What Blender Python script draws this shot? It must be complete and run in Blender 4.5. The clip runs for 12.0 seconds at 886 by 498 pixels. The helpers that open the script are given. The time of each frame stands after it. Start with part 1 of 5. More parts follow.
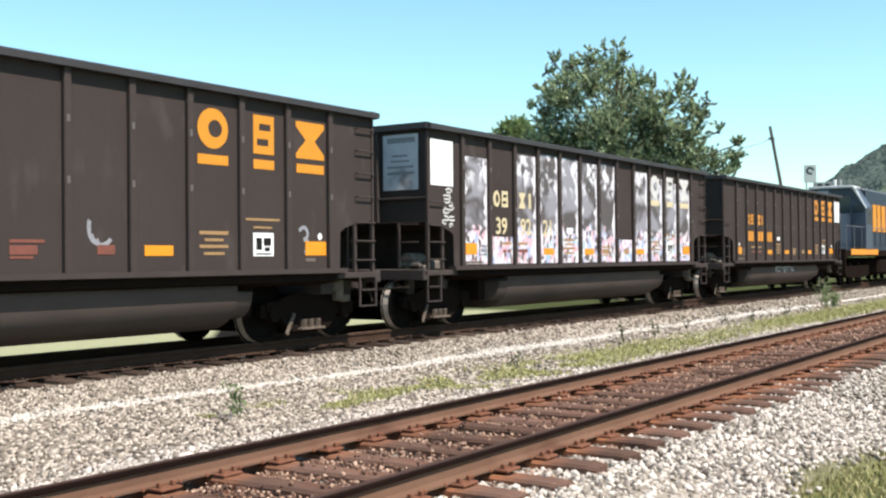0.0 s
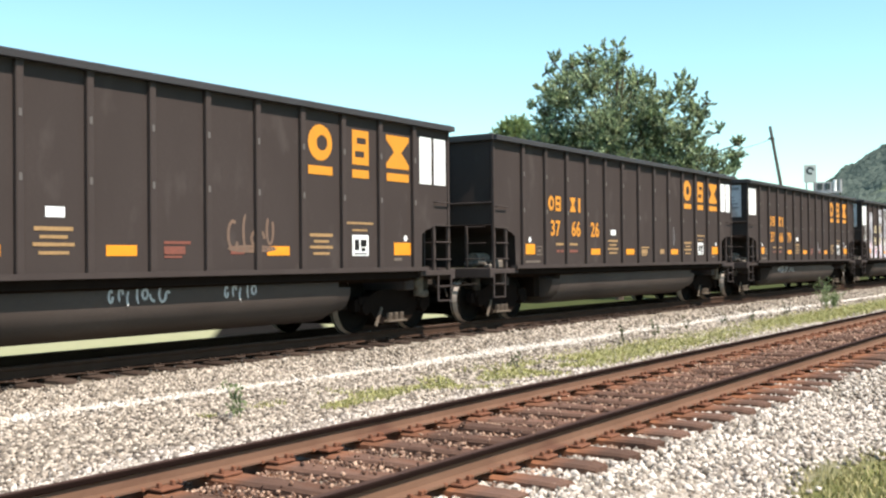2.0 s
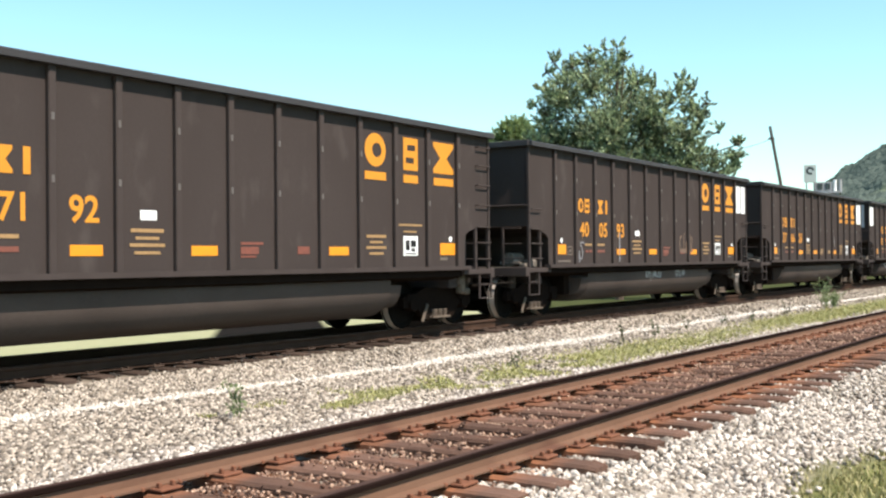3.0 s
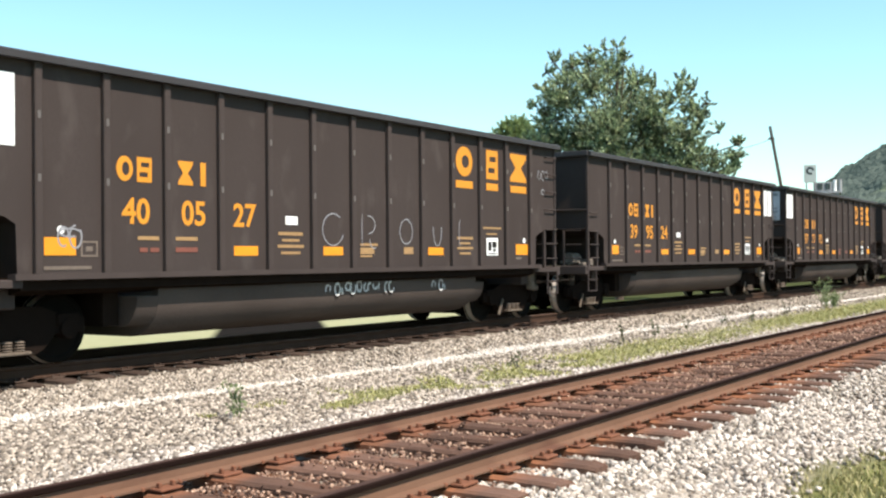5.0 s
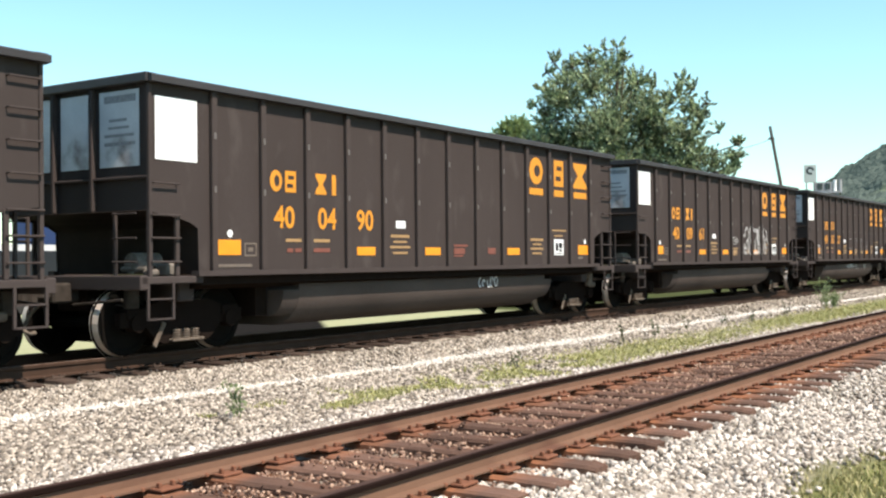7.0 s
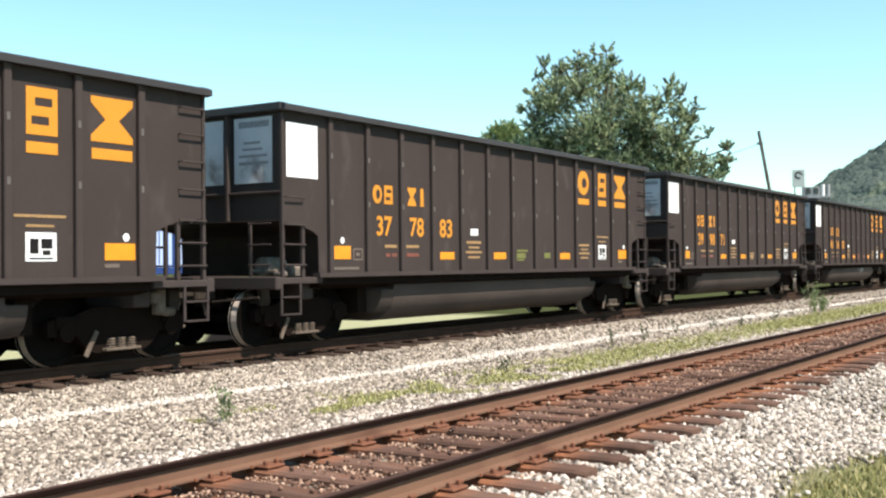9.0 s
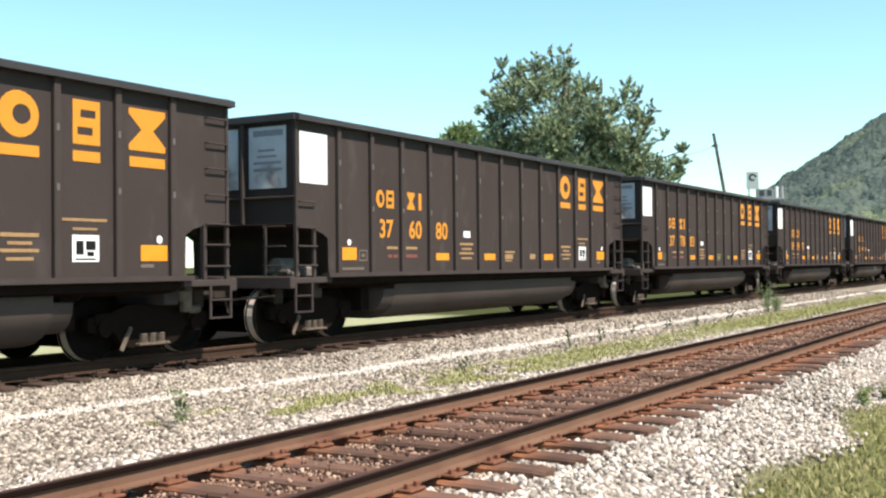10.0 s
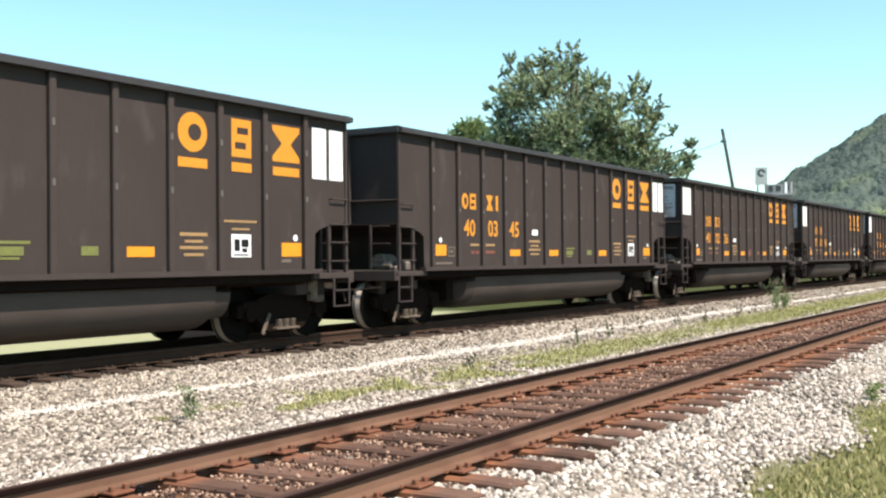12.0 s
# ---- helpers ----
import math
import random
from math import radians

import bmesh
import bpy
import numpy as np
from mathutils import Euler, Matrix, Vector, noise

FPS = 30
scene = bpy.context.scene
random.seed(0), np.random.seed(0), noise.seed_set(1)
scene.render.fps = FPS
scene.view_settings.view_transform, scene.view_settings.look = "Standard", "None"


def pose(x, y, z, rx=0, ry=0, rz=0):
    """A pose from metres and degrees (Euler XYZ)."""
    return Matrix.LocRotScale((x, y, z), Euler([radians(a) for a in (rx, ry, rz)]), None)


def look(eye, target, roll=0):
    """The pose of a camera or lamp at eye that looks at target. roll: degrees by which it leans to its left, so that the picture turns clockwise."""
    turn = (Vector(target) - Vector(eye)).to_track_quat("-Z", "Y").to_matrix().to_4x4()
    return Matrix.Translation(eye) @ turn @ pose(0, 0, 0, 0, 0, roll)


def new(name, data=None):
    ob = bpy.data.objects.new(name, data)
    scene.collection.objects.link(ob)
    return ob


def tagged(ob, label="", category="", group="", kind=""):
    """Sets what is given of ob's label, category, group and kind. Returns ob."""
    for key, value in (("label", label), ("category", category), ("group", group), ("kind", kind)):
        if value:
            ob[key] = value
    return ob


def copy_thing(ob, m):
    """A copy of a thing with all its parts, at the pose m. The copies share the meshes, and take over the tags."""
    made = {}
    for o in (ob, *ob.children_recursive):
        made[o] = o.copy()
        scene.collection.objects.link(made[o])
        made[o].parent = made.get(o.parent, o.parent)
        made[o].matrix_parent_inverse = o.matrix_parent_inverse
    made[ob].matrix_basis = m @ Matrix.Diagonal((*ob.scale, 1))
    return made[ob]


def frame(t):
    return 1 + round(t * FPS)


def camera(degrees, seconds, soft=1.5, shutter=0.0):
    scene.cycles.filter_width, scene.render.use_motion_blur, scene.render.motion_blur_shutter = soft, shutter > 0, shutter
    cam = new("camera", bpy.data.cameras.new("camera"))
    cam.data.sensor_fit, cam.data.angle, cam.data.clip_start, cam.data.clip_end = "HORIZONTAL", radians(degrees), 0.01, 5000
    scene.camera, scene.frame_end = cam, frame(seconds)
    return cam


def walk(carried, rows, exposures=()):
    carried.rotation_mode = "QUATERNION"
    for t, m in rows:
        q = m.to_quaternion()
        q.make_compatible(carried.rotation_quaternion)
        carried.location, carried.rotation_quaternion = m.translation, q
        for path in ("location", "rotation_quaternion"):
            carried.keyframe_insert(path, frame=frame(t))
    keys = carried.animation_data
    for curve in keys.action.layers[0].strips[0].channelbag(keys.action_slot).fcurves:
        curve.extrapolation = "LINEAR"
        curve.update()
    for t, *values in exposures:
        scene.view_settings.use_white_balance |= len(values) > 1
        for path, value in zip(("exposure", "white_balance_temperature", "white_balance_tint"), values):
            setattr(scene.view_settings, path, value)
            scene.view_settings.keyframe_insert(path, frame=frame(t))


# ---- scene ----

# ======== camera: on a tripod beside the line, panned late in the shot ========
cam = camera(44.22, 12.0, soft=2.3)
EYE = Vector((0.0, 0.0, 1.247))
YAW, PITCH, ROLL = 33.395, 0.572, -0.552
PAN = [(0.0, 0, 0), (3.0, 0, 0), (7.0, 0, 0), (8.3, 0, 0), (8.8, -0.25, 0.125), (9.0, -0.548, 0.225), (9.25, -1.19, 0.277), (9.5, -1.888, 0.293),
       (9.75, -2.50, 0.278), (10.0, -2.758, 0.254), (10.2, -2.68, 0.23), (10.5, -2.495, 0.199), (11.0, -2.354, 0.067), (11.5, -2.310, 0.032), (12.0, -2.332, 0.040)]


def aim(yaw, pitch):
    a, b = radians(YAW + yaw), radians(PITCH + pitch)
    return look(EYE, EYE + Vector((math.cos(a) * math.cos(b), math.sin(a) * math.cos(b), math.sin(b))), ROLL)


walk(cam, [(t, aim(a, b)) for t, a, b in PAN], exposures=[(0.0, 0.72, 6350, 10), (1.0, 0.85, 6550, 10), (12.0, 0.85, 6550, 10)])

# ======== light: high summer sun from the camera's side, square to the line ========
SUN = Vector((-0.07, -0.57, 0.80)).normalized()
world = bpy.data.worlds.new("world")
scene.world = world
world.use_nodes = True
wn, wl = world.node_tree.nodes, world.node_tree.links
sky = wn.new("ShaderNodeTexSky")
sky.sky_type, sky.sun_disc = "NISHITA", False
sky.sun_elevation = math.asin(SUN.z)
sky.sun_rotation = math.atan2(SUN.x, SUN.y)
sky.air_density, sky.dust_density, sky.ozone_density = 1.0, 0.25, 1.0
tone = wn.new("ShaderNodeMix")
tone.data_type, tone.blend_type = "RGBA", "MULTIPLY"
tone.inputs["Factor"].default_value = 1.0
tone.inputs["B"].default_value = (0.86, 1.09, 1.0, 1)
wl.new(sky.outputs[0], tone.inputs["A"])
wl.new(tone.outputs["Result"], wn["Background"].inputs["Color"])
wn["Background"].inputs["Strength"].default_value = 0.125
sun = new("sun", bpy.data.lights.new("sun", "SUN"))
sun.data.energy, sun.data.angle, sun.data.color = 5.0, radians(0.55), (1.0, 0.885, 0.765)
sun.matrix_world = look(SUN * 200, (0, 0, 0))


# ======== materials ========
def mat(name, base, second=None, rough=0.8, metal=0.0, scale=6.0, fine=60.0, mix=0.5, bump=0.2, dist=0.01, third=None, third_cover=0.55, third_scale=2.0, stretch=(1, 1, 1), random_amount=0.0, spec=0.5):
    """A surface with variation at two scales, an optional stain colour and fine relief."""
    m = bpy.data.materials.new(name)
    m.use_nodes = True
    n, l = m.node_tree.nodes, m.node_tree.links
    b = n["Principled BSDF"]
    b.inputs["Roughness"].default_value, b.inputs["Metallic"].default_value = rough, metal
    b.inputs["Specular IOR Level"].default_value = spec
    tc = n.new("ShaderNodeTexCoord")
    mp = n.new("ShaderNodeMapping")
    mp.inputs["Scale"].default_value = stretch
    l.new(tc.outputs["Object"], mp.inputs["Vector"])

    def cloud(sc, detail=4.0):
        t = n.new("ShaderNodeTexNoise")
        t.inputs["Scale"].default_value, t.inputs["Detail"].default_value = sc, detail
        l.new(mp.outputs[0], t.inputs["Vector"])
        return t.outputs["Fac"]

    def blend(fac, a, c):
        x = n.new("ShaderNodeMix")
        x.data_type = "RGBA"
        l.new(fac, x.inputs["Factor"])
        for socket, value in ((x.inputs["A"], a), (x.inputs["B"], c)):
            if isinstance(value, tuple):
                socket.default_value = (*value, 1)
            else:
                l.new(value, socket)
        return x.outputs["Result"]

    def ramp(fac, lo, hi):
        r = n.new("ShaderNodeMapRange")
        r.inputs["From Min"].default_value, r.inputs["From Max"].default_value = lo, hi
        l.new(fac, r.inputs["Value"])
        return r.outputs["Result"]

    second = second or tuple(c * 0.7 for c in base)
    coarse, grain = cloud(scale), cloud(fine, 3.0)
    col = blend(ramp(coarse, 0.5 - mix * 0.4, 0.5 + mix * 0.4), base, second)
    col = blend(ramp(grain, 0.35, 0.75), col, tuple(0.55 * c + 0.45 * d * 0.8 for c, d in zip(base, second)))
    if third:
        col = blend(ramp(cloud(third_scale), third_cover, third_cover + 0.12), col, third)
    if random_amount:
        oi = n.new("ShaderNodeObjectInfo")
        hv = n.new("ShaderNodeHueSaturation")
        mr = n.new("ShaderNodeMapRange")
        mr.inputs["To Min"].default_value, mr.inputs["To Max"].default_value = 1 - random_amount, 1 + random_amount
        l.new(oi.outputs["Random"], mr.inputs["Value"])
        l.new(mr.outputs["Result"], hv.inputs["Value"])
        l.new(col, hv.inputs["Color"])
        col = hv.outputs["Color"]
    l.new(col, b.inputs["Base Color"])
    if bump:
        bp = n.new("ShaderNodeBump")
        bp.inputs["Strength"].default_value, bp.inputs["Distance"].default_value = bump, dist
        l.new(grain, bp.inputs["Height"])
        l.new(bp.outputs[0], b.inputs["Normal"])
    return m


def island_mat(name, dark, light, mid, rough=0.9, thin=0.0, patch=0.0):
    """For heaps of small pieces: each piece takes its own shade."""
    m = bpy.data.materials.new(name)
    m.use_nodes = True
    n, l = m.node_tree.nodes, m.node_tree.links
    b = n["Principled BSDF"]
    b.inputs["Roughness"].default_value = rough
    g = n.new("ShaderNodeNewGeometry")
    r = n.new("ShaderNodeValToRGB")
    r.color_ramp.elements[0].color, r.color_ramp.elements[1].color = (*dark, 1), (*light, 1)
    e = r.color_ramp.elements.new(0.5)
    e.color = (*mid, 1)
    l.new(g.outputs["Random Per Island"], r.inputs["Fac"])
    t = n.new("ShaderNodeTexNoise")
    t.inputs["Scale"].default_value = 30
    tc = n.new("ShaderNodeTexCoord")
    l.new(tc.outputs["Object"], t.inputs["Vector"])
    hs = n.new("ShaderNodeHueSaturation")
    mr = n.new("ShaderNodeMapRange")
    mr.inputs["To Min"].default_value, mr.inputs["To Max"].default_value = 0.75, 1.25
    l.new(t.outputs["Fac"], mr.inputs["Value"])
    l.new(mr.outputs["Result"], hs.inputs["Value"])
    l.new(r.outputs["Color"], hs.inputs["Color"])
    tint = hs.outputs["Color"]
    if patch:
        t2, m2, h2 = n.new("ShaderNodeTexNoise"), n.new("ShaderNodeMapRange"), n.new("ShaderNodeHueSaturation")
        t2.inputs["Scale"].default_value, t2.inputs["Detail"].default_value = patch, 1.0
        m2.inputs["From Min"].default_value, m2.inputs["From Max"].default_value = 0.35, 0.65
        m2.inputs["To Min"].default_value, m2.inputs["To Max"].default_value = 0.5, 1.4
        l.new(tc.outputs["Object"], t2.inputs["Vector"])
        l.new(t2.outputs["Fac"], m2.inputs["Value"])
        l.new(m2.outputs["Result"], h2.inputs["Value"])
        l.new(tint, h2.inputs["Color"])
        tint = h2.outputs["Color"]
    l.new(tint, b.inputs["Base Color"])
    if thin:
        tr = n.new("ShaderNodeBsdfTranslucent")
        l.new(tint, tr.inputs["Color"])
        mx = n.new("ShaderNodeMixShader")
        mx.inputs[0].default_value = thin
        l.new(b.outputs[0], mx.inputs[1])
        l.new(tr.outputs[0], mx.inputs[2])
        l.new(mx.outputs[0], n["Material Output"].inputs["Surface"])
    return m


M_BROWN = mat("car_brown_paint", (0.0545, 0.0440, 0.0415), (0.0445, 0.0355, 0.0334), rough=0.75, scale=1.2, fine=45, bump=0.05, dist=0.003, third=(0.062, 0.051, 0.048), third_cover=0.58, third_scale=2.2, stretch=(1, 1, 0.5), spec=0.02)
M_RIB = mat("rib_brown_paint", (0.060, 0.0485, 0.046), (0.046, 0.0367, 0.0345), rough=0.7, scale=2.0, fine=40, bump=0.05, dist=0.003, spec=0.03)
M_SCUFF = mat("scuffed_bare_spots", (0.115, 0.103, 0.098), (0.072, 0.060, 0.057), rough=0.6, scale=20, fine=80, bump=0.05, dist=0.003)
M_CHORD = mat("worn_chord_steel", (0.048, 0.045, 0.048), (0.030, 0.026, 0.026), rough=0.5, spec=0.2, scale=3.0, fine=40, bump=0.05, dist=0.003, stretch=(0.4, 1, 1))
# underframe: grime, with the shade under the cars added to the colour
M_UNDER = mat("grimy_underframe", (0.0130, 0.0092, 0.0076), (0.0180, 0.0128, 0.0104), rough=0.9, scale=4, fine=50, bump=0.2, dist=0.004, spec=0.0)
M_TUB = mat("dusty_tub_steel", (0.086, 0.069, 0.062), (0.057, 0.045, 0.040), rough=0.6, scale=1.4, fine=30, bump=0.05, dist=0.003, stretch=(0.5, 1, 1), spec=0.03)
# truck castings take the same shade into their base colour
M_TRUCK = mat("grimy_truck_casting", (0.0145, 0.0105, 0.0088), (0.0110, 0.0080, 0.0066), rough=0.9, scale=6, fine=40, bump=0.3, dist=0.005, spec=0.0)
M_GEAR = mat("pale_dusty_brake_gear", (0.20, 0.172, 0.148), (0.07, 0.058, 0.048), rough=0.8, scale=8, fine=60, bump=0.3, dist=0.004, spec=0.1)
M_PALEMARK = mat("pale_faded_lettering", (0.60, 0.50, 0.30), (0.50, 0.42, 0.27), rough=0.7, scale=8, fine=50, bump=0.03)
M_GRIT = mat("brown_gritty_castings", (0.055, 0.045, 0.038), (0.022, 0.018, 0.015), rough=0.85, scale=7, fine=50, bump=0.3, dist=0.004, spec=0.05)
# the car's brown, darkened to paint in the shade of the end recess
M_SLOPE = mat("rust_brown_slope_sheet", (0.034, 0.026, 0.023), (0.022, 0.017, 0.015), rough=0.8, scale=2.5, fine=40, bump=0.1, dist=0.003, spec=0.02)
M_DUST = mat("dusty_castings", (0.165, 0.132, 0.105), (0.052, 0.040, 0.032), rough=0.85, scale=8, fine=60, bump=0.3, dist=0.004, spec=0.1)
M_TREAD = mat("worn_wheel_tread", (0.66, 0.58, 0.51), (0.46, 0.40, 0.35), rough=0.5, metal=0.3, scale=6, fine=40, bump=0.05)
# wheel steel near-black, to carry the shadow around the trucks
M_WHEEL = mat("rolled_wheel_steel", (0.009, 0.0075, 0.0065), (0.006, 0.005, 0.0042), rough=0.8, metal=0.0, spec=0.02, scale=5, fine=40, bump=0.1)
M_YELLOW = mat("yellow_lettering", (0.61, 0.242, 0.012), (0.52, 0.203, 0.011), rough=0.6, scale=4, fine=40, bump=0.03)
M_REFLECT = mat("yellow_reflector", (0.72, 0.27, 0.008), (0.64, 0.23, 0.007), rough=0.4, scale=5, fine=60, bump=0.03)
M_FADED = mat("faded_yellow_stencil", (0.36, 0.215, 0.085), (0.22, 0.135, 0.065), rough=0.7, scale=14, fine=60, bump=0.03)
M_REDST = mat("faded_red_stencil", (0.20, 0.055, 0.033), (0.11, 0.04, 0.03), rough=0.7, scale=14, fine=60, bump=0.03)
M_WHITE = mat("white_panel_paint", (0.80, 0.80, 0.80), (0.74, 0.74, 0.75), rough=0.5, scale=3, fine=30, bump=0.03)
M_SOILED = mat("soiled_white_panel", (0.56, 0.57, 0.60), (0.40, 0.40, 0.43), rough=0.6, scale=2.5, fine=30, bump=0.05, third=(0.16, 0.135, 0.13), third_cover=0.57, third_scale=1.3)
M_CHALK = mat("grey_chalk_paint", (0.60, 0.59, 0.58), (0.30, 0.29, 0.29), rough=0.8, scale=12, fine=60, bump=0.02)
M_STREAK = mat("pale_scraped_paint", (0.15, 0.115, 0.09), (0.09, 0.07, 0.06), rough=0.7, scale=14, fine=60, bump=0.02)
M_GREENST = mat("faded_green_stencil", (0.16, 0.17, 0.035), (0.10, 0.105, 0.035), rough=0.7, scale=14, fine=60, bump=0.03)
M_GREYINK = mat("grey_stencil", (0.16, 0.16, 0.18), (0.30, 0.30, 0.32), rough=0.7, scale=20)
M_BLACK = mat("black_paint", (0.015, 0.014, 0.014), rough=0.6, spec=0.1)
M_SPRAY = mat("white_spray_paint", (0.62, 0.61, 0.60), (0.40, 0.38, 0.37), rough=0.6, scale=6, fine=60, bump=0.02)
# near-black: grime plus the shadow under the rail head, put into the colour
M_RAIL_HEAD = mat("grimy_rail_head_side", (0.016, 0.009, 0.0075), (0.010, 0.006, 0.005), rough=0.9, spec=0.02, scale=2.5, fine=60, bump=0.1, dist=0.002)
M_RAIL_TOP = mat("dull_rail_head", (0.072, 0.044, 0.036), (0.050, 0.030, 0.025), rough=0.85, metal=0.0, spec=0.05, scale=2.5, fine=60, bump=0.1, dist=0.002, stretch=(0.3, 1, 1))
M_RAIL = mat("rusty_rail", (0.178, 0.102, 0.069), (0.124, 0.068, 0.045), rough=0.85, scale=3, fine=50, bump=0.25, dist=0.003, stretch=(0.4, 1, 1), third=(0.10, 0.05, 0.035), third_cover=0.6, spec=0.1)
M_RAIL_TRAIN = mat("traffic_rail", (0.060, 0.036, 0.026), (0.040, 0.024, 0.017), rough=0.85, scale=3, fine=50, bump=0.15, dist=0.003, spec=0.03)
M_SHINE = mat("polished_rail_head", (0.20, 0.14, 0.11), (0.14, 0.095, 0.075), rough=0.65, spec=0.1, metal=0.0, scale=3, fine=40, bump=0.03)
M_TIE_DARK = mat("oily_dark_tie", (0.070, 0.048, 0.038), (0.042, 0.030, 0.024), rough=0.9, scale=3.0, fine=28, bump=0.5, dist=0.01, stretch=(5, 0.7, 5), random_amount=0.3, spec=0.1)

def tie_material():
    """Grey-brown creosoted wood, stained orange by rust beside the two rails."""
    m = mat("weathered_creosote_tie", (0.150, 0.087, 0.063), (0.078, 0.047, 0.036), rough=0.92, scale=3.0, fine=28, bump=0.6, dist=0.012, stretch=(5, 0.7, 5), third=(0.125, 0.064, 0.043), third_cover=0.56, third_scale=2.0, random_amount=0.28, spec=0.1)
    n, l = m.node_tree.nodes, m.node_tree.links
    b = n["Principled BSDF"]
    old = b.inputs["Base Color"].links[0].from_socket
    tc = n.new("ShaderNodeTexCoord")
    sep = n.new("ShaderNodeSeparateXYZ")
    l.new(tc.outputs["Object"], sep.inputs[0])
    t = n.new("ShaderNodeTexNoise")
    t.inputs["Scale"].default_value = 5.0
    l.new(tc.outputs["Object"], t.inputs["Vector"])
    near = None
    for rail in (3.748, 5.253):
        d = n.new("ShaderNodeMath")
        d.operation = "SUBTRACT"
        d.inputs[1].default_value = rail
        l.new(sep.outputs["Y"], d.inputs[0])
        a = n.new("ShaderNodeMath")
        a.operation = "ABSOLUTE"
        l.new(d.outputs[0], a.inputs[0])
        if near is None:
            near = a
        else:
            k = n.new("ShaderNodeMath")
            k.operation = "MINIMUM"
            l.new(near.outputs[0], k.inputs[0])
            l.new(a.outputs[0], k.inputs[1])
            near = k
    r = n.new("ShaderNodeMapRange")
    r.inputs["From Min"].default_value, r.inputs["From Max"].default_value = 0.36, 0.14
    l.new(near.outputs[0], r.inputs["Value"])
    f = n.new("ShaderNodeMath")
    f.operation = "MULTIPLY"
    l.new(r.outputs["Result"], f.inputs[0])
    l.new(t.outputs["Fac"], f.inputs[1])
    g = n.new("ShaderNodeMath")
    g.operation, g.use_clamp = "MULTIPLY", True
    g.inputs[1].default_value = 1.5
    l.new(f.outputs[0], g.inputs[0])
    x = n.new("ShaderNodeMix")
    x.data_type = "RGBA"
    x.inputs["B"].default_value = (0.27, 0.115, 0.062, 1)
    l.new(g.outputs[0], x.inputs["Factor"])
    l.new(old, x.inputs["A"])
    l.new(x.outputs["Result"], b.inputs["Base Color"])
    return m


M_TIE = tie_material()
M_PLATE = mat("rusted_tie_plate", (0.215, 0.092, 0.053), (0.115, 0.052, 0.034), rough=0.9, scale=8, fine=60, bump=0.3, dist=0.003, spec=0.1)
M_STONE = island_mat("limestone_ballast", (0.075, 0.060, 0.048), (0.64, 0.58, 0.52), (0.325, 0.283, 0.240))
M_STONE_MID = island_mat("weathered_ballast", (0.040, 0.031, 0.025), (0.545, 0.48, 0.405), (0.240, 0.202, 0.162))
M_FINES = island_mat("pale_limestone_fines", (0.33, 0.30, 0.265), (0.72, 0.68, 0.625), (0.52, 0.485, 0.435))
# near-black stones that paint the train's shadow onto its bed
M_STONE_SHADE = island_mat("oily_ballast_stone", (0.010, 0.008, 0.007), (0.045, 0.036, 0.030), (0.022, 0.018, 0.015))
M_STONE_RUST = island_mat("rust_stained_ballast", (0.040, 0.022, 0.015), (0.46, 0.315, 0.228), (0.142, 0.072, 0.046))
M_STRIP = island_mat("strip_grass_blades", (0.17, 0.175, 0.055), (0.52, 0.49, 0.23), (0.34, 0.335, 0.125), rough=0.7, thin=0.3)
M_DRY = island_mat("dry_grass_blades", (0.125, 0.118, 0.042), (0.43, 0.375, 0.19), (0.262, 0.240, 0.098), rough=0.7, thin=0.3)
M_LEAF = island_mat("tree_leaves", (0.056, 0.086, 0.060), (0.50, 0.56, 0.33), (0.235, 0.300, 0.166), rough=0.55, thin=0.4, patch=2.2)
M_LEAF_LIGHT = island_mat("light_tree_leaves", (0.12, 0.17, 0.07), (0.34, 0.41, 0.18), (0.22, 0.29, 0.12), rough=0.55, thin=0.4)
M_WEED = island_mat("weed_leaves", (0.10, 0.14, 0.06), (0.29, 0.34, 0.17), (0.18, 0.235, 0.10), rough=0.7, thin=0.3)
M_WEEDLIGHT = island_mat("light_weed_leaves", (0.17, 0.21, 0.08), (0.42, 0.45, 0.21), (0.29, 0.34, 0.14), rough=0.7, thin=0.3)
M_STALK = island_mat("dark_weed_stalks", (0.040, 0.048, 0.024), (0.15, 0.16, 0.085), (0.085, 0.095, 0.048), rough=0.8, thin=0.2)
M_BARK = mat("bark", (0.10, 0.075, 0.055), (0.06, 0.045, 0.035), rough=0.95, scale=8, fine=40, bump=0.8, dist=0.02, stretch=(1, 1, 0.2))
M_POLE = mat("weathered_pole_wood", (0.075, 0.062, 0.052), (0.05, 0.042, 0.036), rough=0.9, scale=6, fine=40, bump=0.3, stretch=(1, 1, 0.1))
# woods tinted bluish grey, so the colour holds the haze of distance
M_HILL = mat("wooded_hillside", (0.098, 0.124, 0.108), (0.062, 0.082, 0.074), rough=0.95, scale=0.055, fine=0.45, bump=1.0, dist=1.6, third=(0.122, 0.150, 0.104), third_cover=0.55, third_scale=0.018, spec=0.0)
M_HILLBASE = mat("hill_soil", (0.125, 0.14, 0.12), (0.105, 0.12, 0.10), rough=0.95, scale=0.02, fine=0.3)


